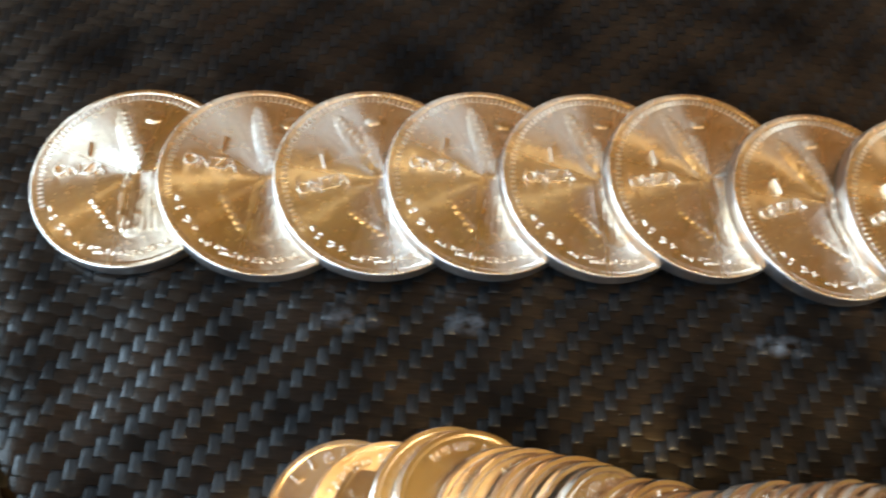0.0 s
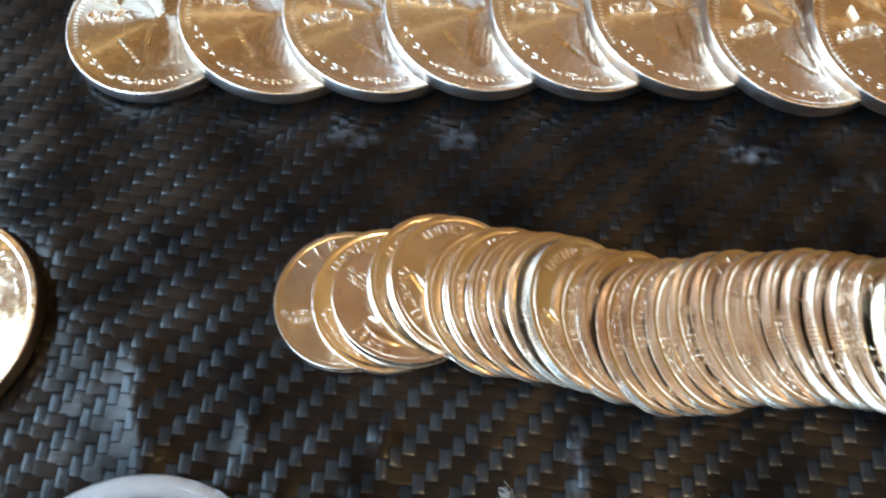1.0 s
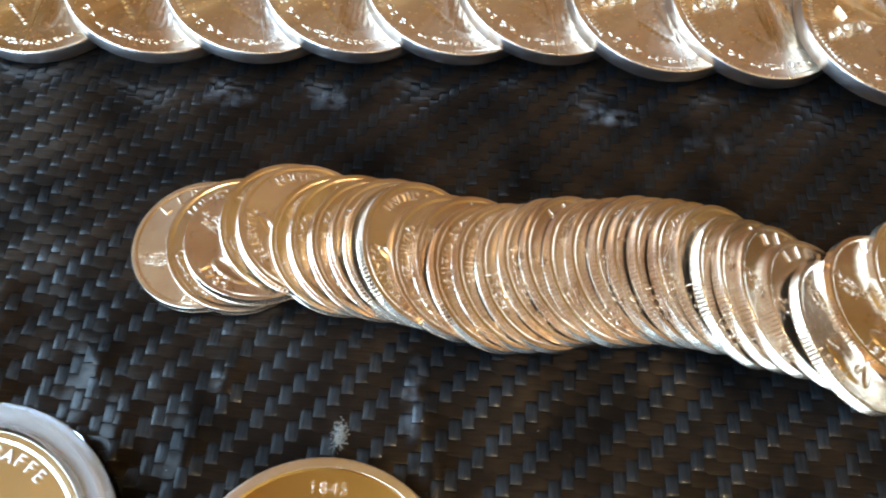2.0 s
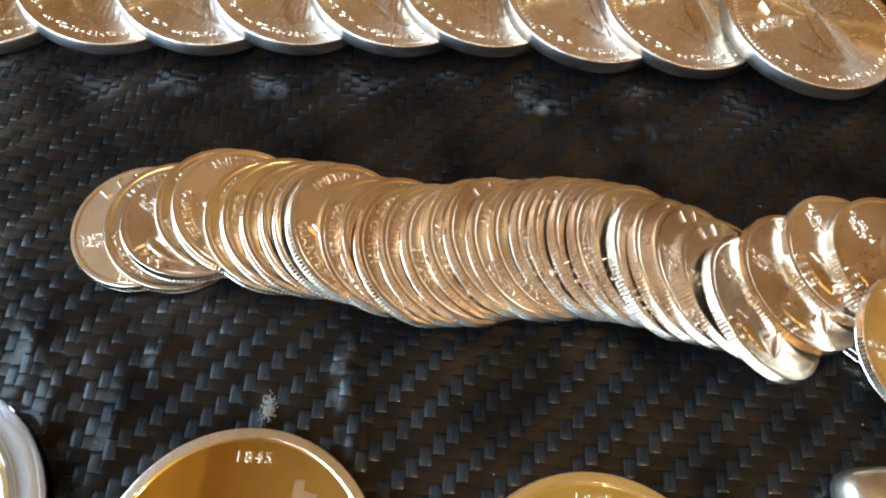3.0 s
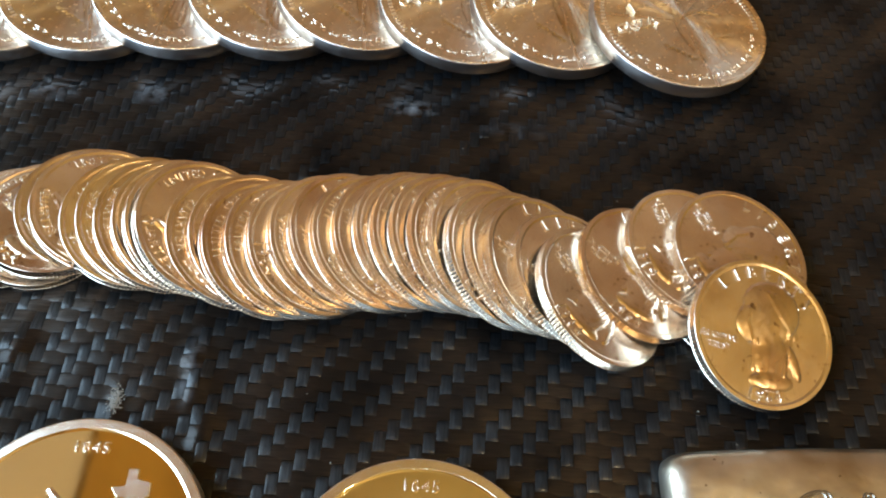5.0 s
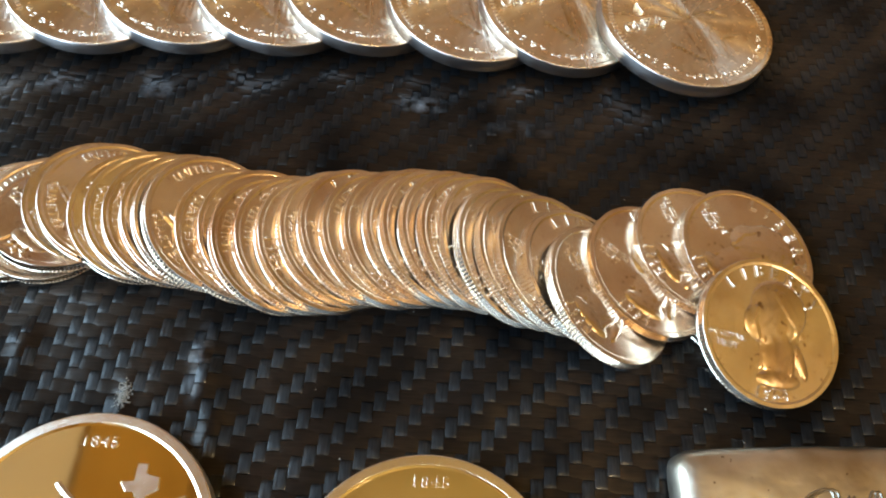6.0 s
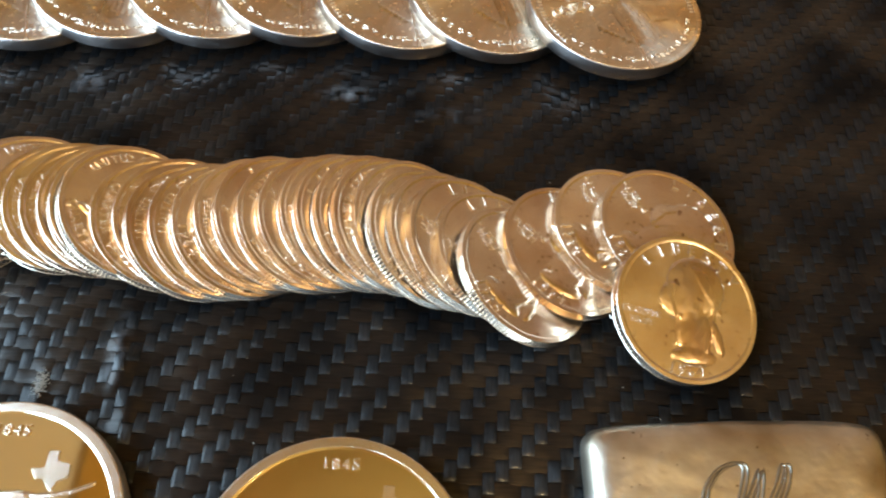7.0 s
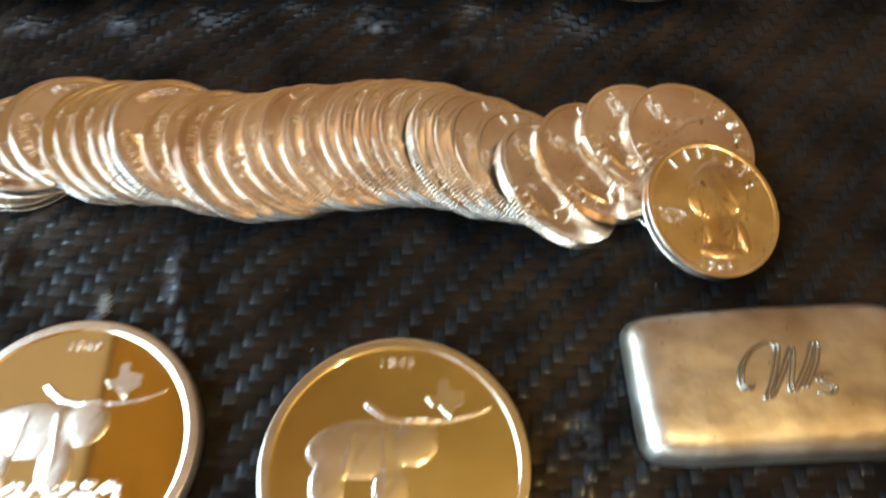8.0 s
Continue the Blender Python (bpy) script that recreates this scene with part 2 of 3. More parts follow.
ROSY, rn_, rl_, rb_ = material("rosy_plaster", (0.5, 0.37, 0.28), 0.8)
rl_.new(ramp(rn_, rl_, noise_node(rn_, rl_, 2.5, 5.0).outputs[0], [(0.3, (0.36, 0.235, 0.145)), (0.7, (0.54, 0.375, 0.25))]).outputs[0], rb_.inputs["Base Color"])
FLOORING, fn_, fl_, fb_ = material("brown_floor", (0.16, 0.09, 0.05), 0.5)
fl_.new(ramp(fn_, fl_, noise_node(fn_, fl_, 5.0, 6.0).outputs[0], [(0.3, (0.12, 0.065, 0.035)), (0.7, (0.2, 0.12, 0.07))]).outputs[0], fb_.inputs["Base Color"])
DUST = material("pale_dust", (0.16, 0.155, 0.14), 0.8)[0]
PAINT = material("white_paint", (0.78, 0.77, 0.74), 0.45)[0]
TABLEWOOD = material("dark_table_edge", (0.05, 0.035, 0.025), 0.45)[0]
BRASS = material("lamp_metal", (0.5, 0.4, 0.25), 0.35, 1.0)[0]
GLASS, gn, gl, gb = material("clear_acrylic", (0.97, 0.98, 1.0), 0.03)
gb.inputs["Transmission Weight"].default_value, gb.inputs["IOR"].default_value = 1.0, 1.49
# capsule rim: white haze in the acrylic stands in for the window's reflection
GLINT_HAZE, hn, hl, hb = material("moulded_acrylic", (0.95, 0.97, 1.0), 0.13)
hb.inputs["Transmission Weight"].default_value, hb.inputs["IOR"].default_value = 0.78, 1.49
BULB, bn, bl, bb = material("lit_bulb", (1.0, 0.8, 0.5), 0.5)
bb.inputs["Emission Color"].default_value, bb.inputs["Emission Strength"].default_value = (1.0, 0.74, 0.34, 1), 12.0


# ---- mesh helpers ----
def link(name, bm, mat, parent=None, label="", smooth=True):
    me = bpy.data.meshes.new(name)
    bm.normal_update()
    bm.to_mesh(me)
    bm.free()
    for m in (mat if isinstance(mat, (list, tuple)) else [mat]):
        me.materials.append(m)
    if smooth:
        me.polygons.foreach_set("use_smooth", [True] * len(me.polygons))
        me.set_sharp_from_angle(angle=radians(38))
    ob = new(name, me)
    ob.parent = parent
    if label:
        ob["label"] = label
    return ob


def part(name, bm, mat, parent, label="", smooth=True):
    return link(name, bm, mat, parent, label, smooth)


def box(bm, x0, x1, y0, y1, z0, z1):
    v = bmesh.ops.create_cube(bm, size=1)["verts"]
    for p in v:
        p.co = Vector(((x0 + x1) / 2 + p.co.x * (x1 - x0), (y0 + y1) / 2 + p.co.y * (y1 - y0), (z0 + z1) / 2 + p.co.z * (z1 - z0)))
    return v


def lathe(bm, profile, steps, tooth=None):
    """Turns (r, z) pairs about z. tooth: {index of pair: depth} for reeding."""
    rings = []
    for k, (r, z) in enumerate(profile):
        if r < 1e-9:
            rings.append([bm.verts.new((0, 0, z))])
            continue
        ring = []
        for i in range(steps):
            a = 2 * math.pi * i / steps
            q = r - (tooth[k] if tooth and k in tooth and i % 2 else 0)
            ring.append(bm.verts.new((q * math.cos(a), q * math.sin(a), z)))
        rings.append(ring)
    for a, b in zip(rings, rings[1:]):
        if len(a) == len(b) == 1:
            continue
        for i in range(steps):
            j = (i + 1) % steps
            if len(a) == 1:
                bm.faces.new((a[0], b[j], b[i]))
            elif len(b) == 1:
                bm.faces.new((a[i], a[j], b[0]))
            else:
                bm.faces.new((a[i], a[j], b[j], b[i]))
    bmesh.ops.recalc_face_normals(bm, faces=bm.faces)


def dome(bm, x, y, z, sx, sy, sz, turn=0.0, u=20, v=8):
    made = bmesh.ops.create_uvsphere(bm, u_segments=u, v_segments=v, radius=1)["verts"]
    m = Matrix.Translation((x, y, z)) @ Matrix.Rotation(radians(turn), 4, "Z") @ Matrix.Diagonal((sx, sy, sz, 1))
    bmesh.ops.transform(bm, matrix=m, verts=made)


def ridge(bm, points, width, height, z, seg=6):
    """A rounded raised line through (x, y) points."""
    pts = [Vector((*p, 0)) for p in points]
    if len(pts) > 3:    # round the corners of the line
        smooth = []
        for i in range(len(pts) - 1):
            a, b, c, d = pts[max(i - 1, 0)], pts[i], pts[i + 1], pts[min(i + 2, len(pts) - 1)]
            for t in (0.0, 0.25, 0.5, 0.75):
                smooth.append(0.5 * (2 * b + (c - a) * t + (2 * a - 5 * b + 4 * c - d) * t * t + (3 * b - a - 3 * c + d) * t**3))
        pts = smooth + [pts[-1]]
    rows = []
    for i, p in enumerate(pts):
        d = (pts[min(i + 1, len(pts) - 1)] - pts[max(i - 1, 0)]).normalized()
        side = Vector((-d.y, d.x, 0))
        taper = 0.35 if i in (0, len(pts) - 1) else 1.0
        rows.append([bm.verts.new(p + side * (width / 2 * taper * math.cos(math.pi * k / seg)) + Vector((0, 0, z + height * taper * math.sin(math.pi * k / seg)))) for k in range(seg + 1)])
    for a, b in zip(rows, rows[1:]):
        for k in range(seg):
            bm.faces.new((a[k], a[k + 1], b[k + 1], b[k]))
    for end in (rows[0], rows[-1]):
        bm.faces.new(end)


def relief(bm, masses, details, z, reach, step, soft=0.55, ripple=0.0):
    """A soft struck relief: flattened mounds that flow together, with finer folds on them. Millimetres.
    masses: (x, y, half length, half width, turn, height); details: (x0, y0, x1, y1, width, height)."""
    n = int(2 * reach / step) + 1
    g = np.linspace(-reach, reach, n)
    X, Y = np.meshgrid(g, g, indexing="ij")
    total = np.zeros_like(X)
    for x, y, sx, sy, turn, h in masses:
        c, s_ = math.cos(radians(turn)), math.sin(radians(turn))
        u, v = ((X - x) * c + (Y - y) * s_) / sx, (-(X - x) * s_ + (Y - y) * c) / sy
        total += (h * np.clip(1 - u * u - v * v, 0, 1) ** soft) ** 4
    H = total**0.25
    fine = np.zeros_like(X)
    for xa, ya, xb, yb, w, h in details:
        dx, dy = xb - xa, yb - ya
        t = np.clip(((X - xa) * dx + (Y - ya) * dy) / (dx * dx + dy * dy + 1e-9), 0, 1)
        d2 = (X - xa - t * dx) ** 2 + (Y - ya - t * dy) ** 2
        fine = np.maximum(fine, h * np.clip(1 - d2 / (w * w), 0, 1))
    H = H + fine
    # shallow irregular modelling on the masses
    H = H + ripple * np.clip(H / 0.15, 0, 1) * (np.sin(X * 1.9 + 1.4 * np.sin(Y * 0.9)) * np.sin(Y * 1.6 + 1.2 * np.sin(X * 1.1)) + 0.5 * np.sin(X * 4.3 - Y * 2.1 + np.sin(Y * 2.3)))
    H = np.maximum(H, 0)
    verts = {}

    def vert(i, j):
        if (i, j) not in verts:
            verts[i, j] = bm.verts.new((X[i, j] * MM, Y[i, j] * MM, (z - 0.02 + H[i, j]) * MM))
        return verts[i, j]

    on = H > 0.0
    for i in range(n - 1):
        for j in range(n - 1):
            if on[i : i + 2, j : j + 2].any():
                bm.faces.new((vert(i, j), vert(i + 1, j), vert(i + 1, j + 1), vert(i, j + 1)))


GLYPHS = {}


def glyph(ch, depth):
    """One letter of the built-in font as plain vertex and face lists, one unit high, centred on x."""
    if (ch, depth) not in GLYPHS:
        cu = bpy.data.curves.new("glyph", "FONT")
        cu.body, cu.size, cu.extrude, cu.bevel_depth, cu.resolution_u, cu.align_x = ch, 1.4, depth, 0.03, 3, "CENTER"
        cu.offset = -0.02
        ob = new("glyph", cu)
        bpy.context.view_layer.update()
        me = bpy.data.meshes.new_from_object(ob.evaluated_get(bpy.context.evaluated_depsgraph_get()))
        GLYPHS[ch, depth] = ([v.co.copy() for v in me.vertices], [tuple(p.vertices) for p in me.polygons])
        bpy.data.objects.remove(ob)
        bpy.data.curves.remove(cu)
        bpy.data.meshes.remove(me)
    return GLYPHS[ch, depth]


def letter(bm, ch, m, depth=0.1):
    verts, faces = glyph(ch, depth)
    made = [bm.verts.new(m @ v) for v in verts]
    for f in faces:
        try:
            bm.faces.new([made[i] for i in f])
        except ValueError:
            pass


def line_text(bm, text, x, y, z, size, step, turn=0.0):
    for i, ch in enumerate(text):
        if ch != " ":
            m = Matrix.Translation((x, y, z)) @ Matrix.Rotation(radians(turn), 4, "Z") @ Matrix.Translation((i * step, 0, 0)) @ Matrix.Diagonal((size, size, size * 1.5, 1))
            letter(bm, ch, m)


def arc_text(bm, text, radius, start, step, z, size, inward=False, wide=1.0):
    """Letters round the coin: clockwise from start degrees, tops outward (inward: anticlockwise, tops to the middle)."""
    for i, ch in enumerate(text):
        if ch == " ":
            continue
        a = start - i * step if not inward else start + i * step
        turn = a - 90 if not inward else a + 90
        m = Matrix.Rotation(radians(a), 4, "Z") @ Matrix.Translation((radius, 0, z)) @ Matrix.Rotation(radians(turn - a), 4, "Z") @ Matrix.Diagonal((size * wide, size, size * 1.5, 1))
        letter(bm, ch, m)


def bars(bm, radius, start, end, count, z, length, width, height):
    """Short uneven raised bumps round the coin, standing for lettering that cannot be read."""
    rnd = random.Random(int(start * 7 + count))
    for i in range(count):
        a = radians(start + (end - start) * (i + rnd.uniform(-0.2, 0.2)) / max(1, count - 1))
        for k in range(3):
            m = Matrix.Rotation(a + rnd.uniform(-0.35, 0.35) * width / radius, 4, "Z") @ Matrix.Translation((radius + rnd.uniform(-0.3, 0.3) * length, 0, z)) @ Matrix.Rotation(radians(rnd.choice((0, 90)) + rnd.uniform(-15, 15)), 4, "Z")
            v = bmesh.ops.create_uvsphere(bm, u_segments=10, v_segments=6, radius=1)["verts"]
            bmesh.ops.transform(bm, matrix=m @ Matrix.Diagonal((length * rnd.uniform(0.22, 0.42), width * 0.2, height, 1)), verts=v)


def lean(x, y, z, tx, ty, spin=0.0):
    """Pose of a coin: middle of its underside in mm, slopes of its upward normal, turn about it."""
    n = Vector((tx, ty, 1)).normalized()
    return Matrix.Translation((x * MM, y * MM, z * MM)) @ Vector((0, 0, 1)).rotation_difference(n).to_matrix().to_4x4() @ Matrix.Rotation(radians(spin), 4, "Z")


def empty(name, label, category, group=""):
    return tagged(new(name), label, category, group)


# ---- the room ----
def slab(name, x0, x1, y0, y1, z0, z1, mat, label, category):
    bm = bmesh.new()
    box(bm, x0, x1, y0, y1, z0, z1)
    return tagged(link(name, bm, mat, smooth=False), label, category, kind="structure")


TH = 0.12
slab("floor", X0 - TH, X1 + TH, Y0 - TH, Y1 + TH, FLOOR - 0.1, FLOOR, FLOORING, "brown wooden floor under the table", "floor")
slab("ceiling", X0 - TH, X1 + TH, Y0 - TH, Y1 + TH, CEIL, CEIL + 0.1, WOOD, "warm pine board ceiling over the table", "ceiling")


def wall_with_opening(name, horizontal, at, outside, lo, hi, opening, label, mat):
    """A wall at x = at (or y = at) from lo to hi, with a rectangular opening (a0, a1, z0, z1) through it."""
    bm = bmesh.new()
    pieces = [(lo, hi, FLOOR, CEIL)] if opening is None else [(lo, opening[0], FLOOR, CEIL), (opening[1], hi, FLOOR, CEIL), (opening[0], opening[1], FLOOR, opening[2]), (opening[0], opening[1], opening[3], CEIL)]
    for a0, a1, z0, z1 in pieces:
        near, far = sorted((at, at + outside * TH))
        box(bm, *((a0, a1, near, far) if horizontal else (near, far, a0, a1)), z0, z1)
    return tagged(link(name, bm, mat, smooth=False), label, "wall", kind="structure")


wall_with_opening("wall_west", False, X0, -1, Y0, Y1, W1, "pale cream plaster wall with a wide window", CREAM)
wall_with_opening("wall_east", False, X1, 1, Y0, Y1, None, "warm pine panelled wall", WOOD)
wall_with_opening("wall_north", True, Y1, 1, X0 - TH, X1 + TH, None, "rosy tan plaster wall", ROSY)
wall_with_opening("wall_south", True, Y0, -1, X0 - TH, X1 + TH, None, "tan plaster wall", PLASTER)


# unseen board, added so that half of the left proof round mirrors gold
slab("mirrored_panel", X0, X0 + 0.012, Y0, 0.55, 1.32, CEIL, WOOD, "unseen pine panel added above the window for a coin to mirror", "wall panel")


def window(name, horizontal, at, span):
    a0, a1, z0, z1 = span
    ob = tagged(new(name), "white painted window frame in the cream wall", "window", kind="structure")
    for nm, b0, b1, c0, c1 in (("window_frame", a0, a0 + 0.04, z0, z1), ("window_frame", a1 - 0.04, a1, z0, z1), ("window_sill", a0 + 0.04, a1 - 0.04, z0, z0 + 0.04), ("window_frame", a0 + 0.04, a1 - 0.04, z1 - 0.04, z1), ("mullion", (a0 + a1) / 2 - 0.015, (a0 + a1) / 2 + 0.015, z0 + 0.04, z1 - 0.04)):
        bm = bmesh.new()
        box(bm, *((b0, b1, at - 0.02, at + 0.03) if horizontal else (at - 0.03, at + 0.02, b0, b1)), c0, c1)
        part(nm, bm, PAINT, ob, smooth=False)


window("window_1", False, X0, W1)


def pendant(x, y, z):
    ob = empty("pendant_lamp", "small metal pendant lamp with a warm lit bulb", "lamp", "pendant lamps")
    ob.location = (x, y, z)
    bm = bmesh.new()
    lathe(bm, [(0.0, 0.1), (0.012, 0.1), (0.016, 0.05), (0.014, 0.03), (0.0, 0.03)], 20)
    part("socket", bm, BRASS, ob)
    bm = bmesh.new()
    lathe(bm, [(0.0, 0.1), (0.003, 0.1), (0.003, CEIL - z), (0.0, CEIL - z)], 8)
    part("cord", bm, BRASS, ob)
    bm = bmesh.new()
    dome(bm, 0, 0, 0.0, 0.026, 0.026, 0.03)
    glow = part("bulb", bm, BULB, ob)
    glow.visible_shadow = False


for place in LAMP_PLACES:
    pendant(*place)

# ---- table and its vinyl sheet ----
CREASES = [  # x, y, length along x, length along y, height in mm
    (57.0, 40.8, 4.2, 1.3, 0.3), (61.5, 39.2, 5.0, 1.2, 0.35), (66.0, 40.4, 4.6, 1.3, 0.3), (78.0, 34.5, 4.5, 1.5, 0.4), (88.0, 35.5, 4.0, 1.4, 0.35),
    (-12.5, 39.8, 4.0, 1.5, 0.3), (-8.0, 41.6, 4.4, 1.3, 0.25), (7.6, 40.2, 4.0, 1.4, 0.3), (11.0, 42.0, 4.0, 1.3, 0.25),
    (18.9, -22.4, 1.0, 2.0, 0.4), (29.4, -13.0, 1.8, 4.0, 0.65), (31.2, -19.0, 1.8, 4.0, 0.75), (33.6, -26.0, 2.0, 5.0, 0.65),
    (-40.0, -8.0, 3.6, 8.0, 0.9), (-37.0, -20.0, 3.0, 7.0, 0.8), (-21.0, -13.5, 2.6, 6.0, 0.9), (-15.5, -27.0, 2.6, 7.0, 0.9), (0.0, -14.0, 2.2, 6.0, 0.85), (-4.0, -25.0, 2.2, 6.0, 0.85), (95.0, -42.0, 3.6, 1.4, 0.6), (97.0, -50.0, 1.8, 3.0, 0.5), (100.5, -36.0, 1.3, 4.0, 0.4), (-60.0, 20.0, 5.0, 9.0, 0.4),
]


def swell(x, y):
    """Height of the sheet in mm: a slack film with shallow waves and a few creases."""
    h = -0.62 + 0.34 * np.sin(x / 11.0 + 0.9 * np.sin(y / 19.0)) * np.cos(y / 14.0 + x / 50.0) + 0.2 * np.sin(x / 4.6 + y / 9.3 + np.sin(y / 12.0)) + 0.12 * np.sin(y / 3.1 - x / 7.0 + 1.3 * np.sin(x / 8.0))
    for cx, cy, lx, ly, k in CREASES:
        wob = 0.8 * np.sin((x - cx + y) / 2.3)
        h = h + k * np.exp(-((x - cx) / lx) ** 2 - ((y - cy + wob) / ly) ** 2)
    return h


def table():
    ob = empty("table", "black table covered with carbon-fibre patterned vinyl", "table")
    ob["kind"] = "structure"
    ob.location = (0.05, 0.0, -0.75)
    bm = bmesh.new()
    box(bm, -0.5, 0.6, -0.38, 0.38, 0.7205, 0.7478)
    part("tabletop", bm, VINYL, ob, smooth=False)
    for x in (-0.45, 0.55):
        for y in (-0.33, 0.33):
            bm = bmesh.new()
            box(bm, x - 0.025, x + 0.025, y - 0.025, y + 0.025, 0, 0.72)
            part("leg", bm, TABLEWOOD, ob, smooth=False)
    return ob


table()


def woven_sheet():
    """Two-over-two twill: every float is a crowned strip that dives under its neighbours."""
    p, x0, x1, y0, y1 = 1.9, -125.0, 195.0, -105.0, 150.0
    nx, ny = int((x1 - x0) / p), int((y1 - y0) / p)
    ul, uw = np.array([-1, -0.94, -0.6, -0.2, 0.2, 0.6, 0.94, 1.0]), np.array([-1, -0.86, -0.3, 0.3, 0.86, 1.0])
    L, Wd = np.meshgrid(ul, uw, indexing="ij")
    # warp floats stand proud with crisp ends, weft floats lie lower between them
    rise = [0.06 * (1 - L**8) + 0.03 * (1 - Wd**2) + 0.035 * (1 - Wd**8) + 0.03 * (1 - L**2) - 0.08, 0.05 * (1 - L**6) + 0.03 * (1 - Wd**6) - 0.085]
    idx = np.arange(48).reshape(8, 6)
    quads = np.stack([idx[:-1, :-1], idx[1:, :-1], idx[1:, 1:], idx[:-1, 1:]], -1).reshape(-1, 4)
    verts, faces, mats, uvs = [], [], [], []
    count = 0
    rng = np.random.default_rng(3)
    for i in range(nx):
        for j in range(ny):
            k = (i - j) % 4
            if k == 1:      # warp float over j and j + 1
                cx, cy, along = x0 + i * p, y0 + (j + 0.5) * p, 0
            elif k == 2:    # weft float over i and i + 1
                cx, cy, along = x0 + (i + 0.5) * p, y0 + j * p, 1
            else:
                continue
            a, b = L * p * (0.82 if along == 0 else 1.06), Wd * p * (0.49 if along == 0 else 0.6)
            tilt = rng.normal(0, 0.02)
            cx, cy = cx + 0.55 * math.sin(cy / 17.0 + cx / 40.0), cy + 0.5 * math.sin(cx / 13.0)
            X, Y = (cx + b, cy + a) if along == 0 else (cx + a, cy + b)
            Z = rise[along] + swell(X, Y) + tilt * (b if along == 0 else a)
            verts.append(np.stack([X, Y, Z], -1).reshape(-1, 3))
            q = quads if along else quads[:, ::-1]
            faces.append(q + count)
            mats.append(np.full(len(q), along))
            count += 48
    V, F = np.concatenate(verts) * MM, np.concatenate(faces)
    me = bpy.data.meshes.new("vinyl_weave")
    me.from_pydata(V.tolist(), [], F.tolist())
    # the cool-tinted and the warm-tinted copy of the vinyl
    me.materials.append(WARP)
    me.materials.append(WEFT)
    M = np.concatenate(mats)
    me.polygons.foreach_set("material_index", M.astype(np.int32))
    me.polygons.foreach_set("use_smooth", np.ones(len(F), bool))
    uv = me.uv_layers.new(name="thread")
    co = V[F.reshape(-1), :2] * 100
    co[np.repeat(M, 4) == 1] = co[np.repeat(M, 4) == 1][:, ::-1]
    uv.data.foreach_set("uv", co.reshape(-1).astype(np.float32))
    me.update()
    return tagged(new("vinyl_weave", me), "glossy black carbon-fibre twill embossed vinyl, slightly creased", "table cover", kind="stuff")


woven_sheet()


def dust(x, y, spread, count, seed, label):
    """A smear of tiny flakes on the sheet."""
    rnd = random.Random(seed)
    bm = bmesh.new()
    for _ in range(count):
        px, py = x + rnd.gauss(0, spread[0]), y + rnd.gauss(0, spread[1])
        h = float(swell(np.array(px), np.array(py))) + 0.07
        r = rnd.uniform(0.04, 0.14)
        v = bmesh.ops.create_icosphere(bm, subdivisions=1, radius=1)["verts"]
        bmesh.ops.transform(bm, matrix=Matrix.Translation((px * MM, py * MM, h * MM)) @ Matrix.Rotation(rnd.uniform(0, 3), 4, "Z") @ Matrix.Diagonal((r * 1.6 * MM, r * MM, 0.05 * MM, 1)), verts=v)
    tagged(link("dust", bm, DUST, smooth=False), label, "dust", kind="stuff")


dust(18.9, -22.2, (0.55, 0.95), 300, 1, "pale dust smear on the black vinyl")
dust(45.0, 5.0, (60.0, 35.0), 45, 4, "scattered specks of lint on the black vinyl")

# ---- coins ----
def coin_body(bm, R, T, rim, drop, steps, reed, dish=0.0, e=0.26):
    """A struck disc: milled edge, raised rim on both sides, sunk field that dishes a little. Millimetres."""
    pr = [(0, drop), (R - rim - 0.25, drop), (R - rim, 0.02), (R - rim + 0.1, 0), (R - 0.06, 0), (R, 0.08), (R, T - 1.6 * e), (R - 0.22 * e, T - 0.8 * e), (R - 0.55 * e, T - 0.3 * e), (R - e, T), (R - e - 0.06, T), (R - rim + 0.16, T), (R - rim + 0.1, T), (R - rim, T - 0.03), (R - rim - 0.25, T - drop), (R - rim - 0.32, T - drop), (R - rim - 0.5, T - drop)]
    pr += [(R * k, T - drop - dish * (1 - k * k)) for k in (0.8, 0.6, 0.4, 0.2)] + [(0, T - drop - dish)]
    lathe(bm, [(r * MM, z * MM) for r, z in pr], steps, {5: reed * MM, 6: reed * MM, 7: reed * 0.8 * MM, 8: reed * 0.2 * MM} if reed else None)
    for f in bm.faces:
        c = f.calc_center_median()
        if math.hypot(c.x, c.y) > (R - 0.5 * e) * MM and c.z < (T - 0.3 * e) * MM:
            f.material_index = 1


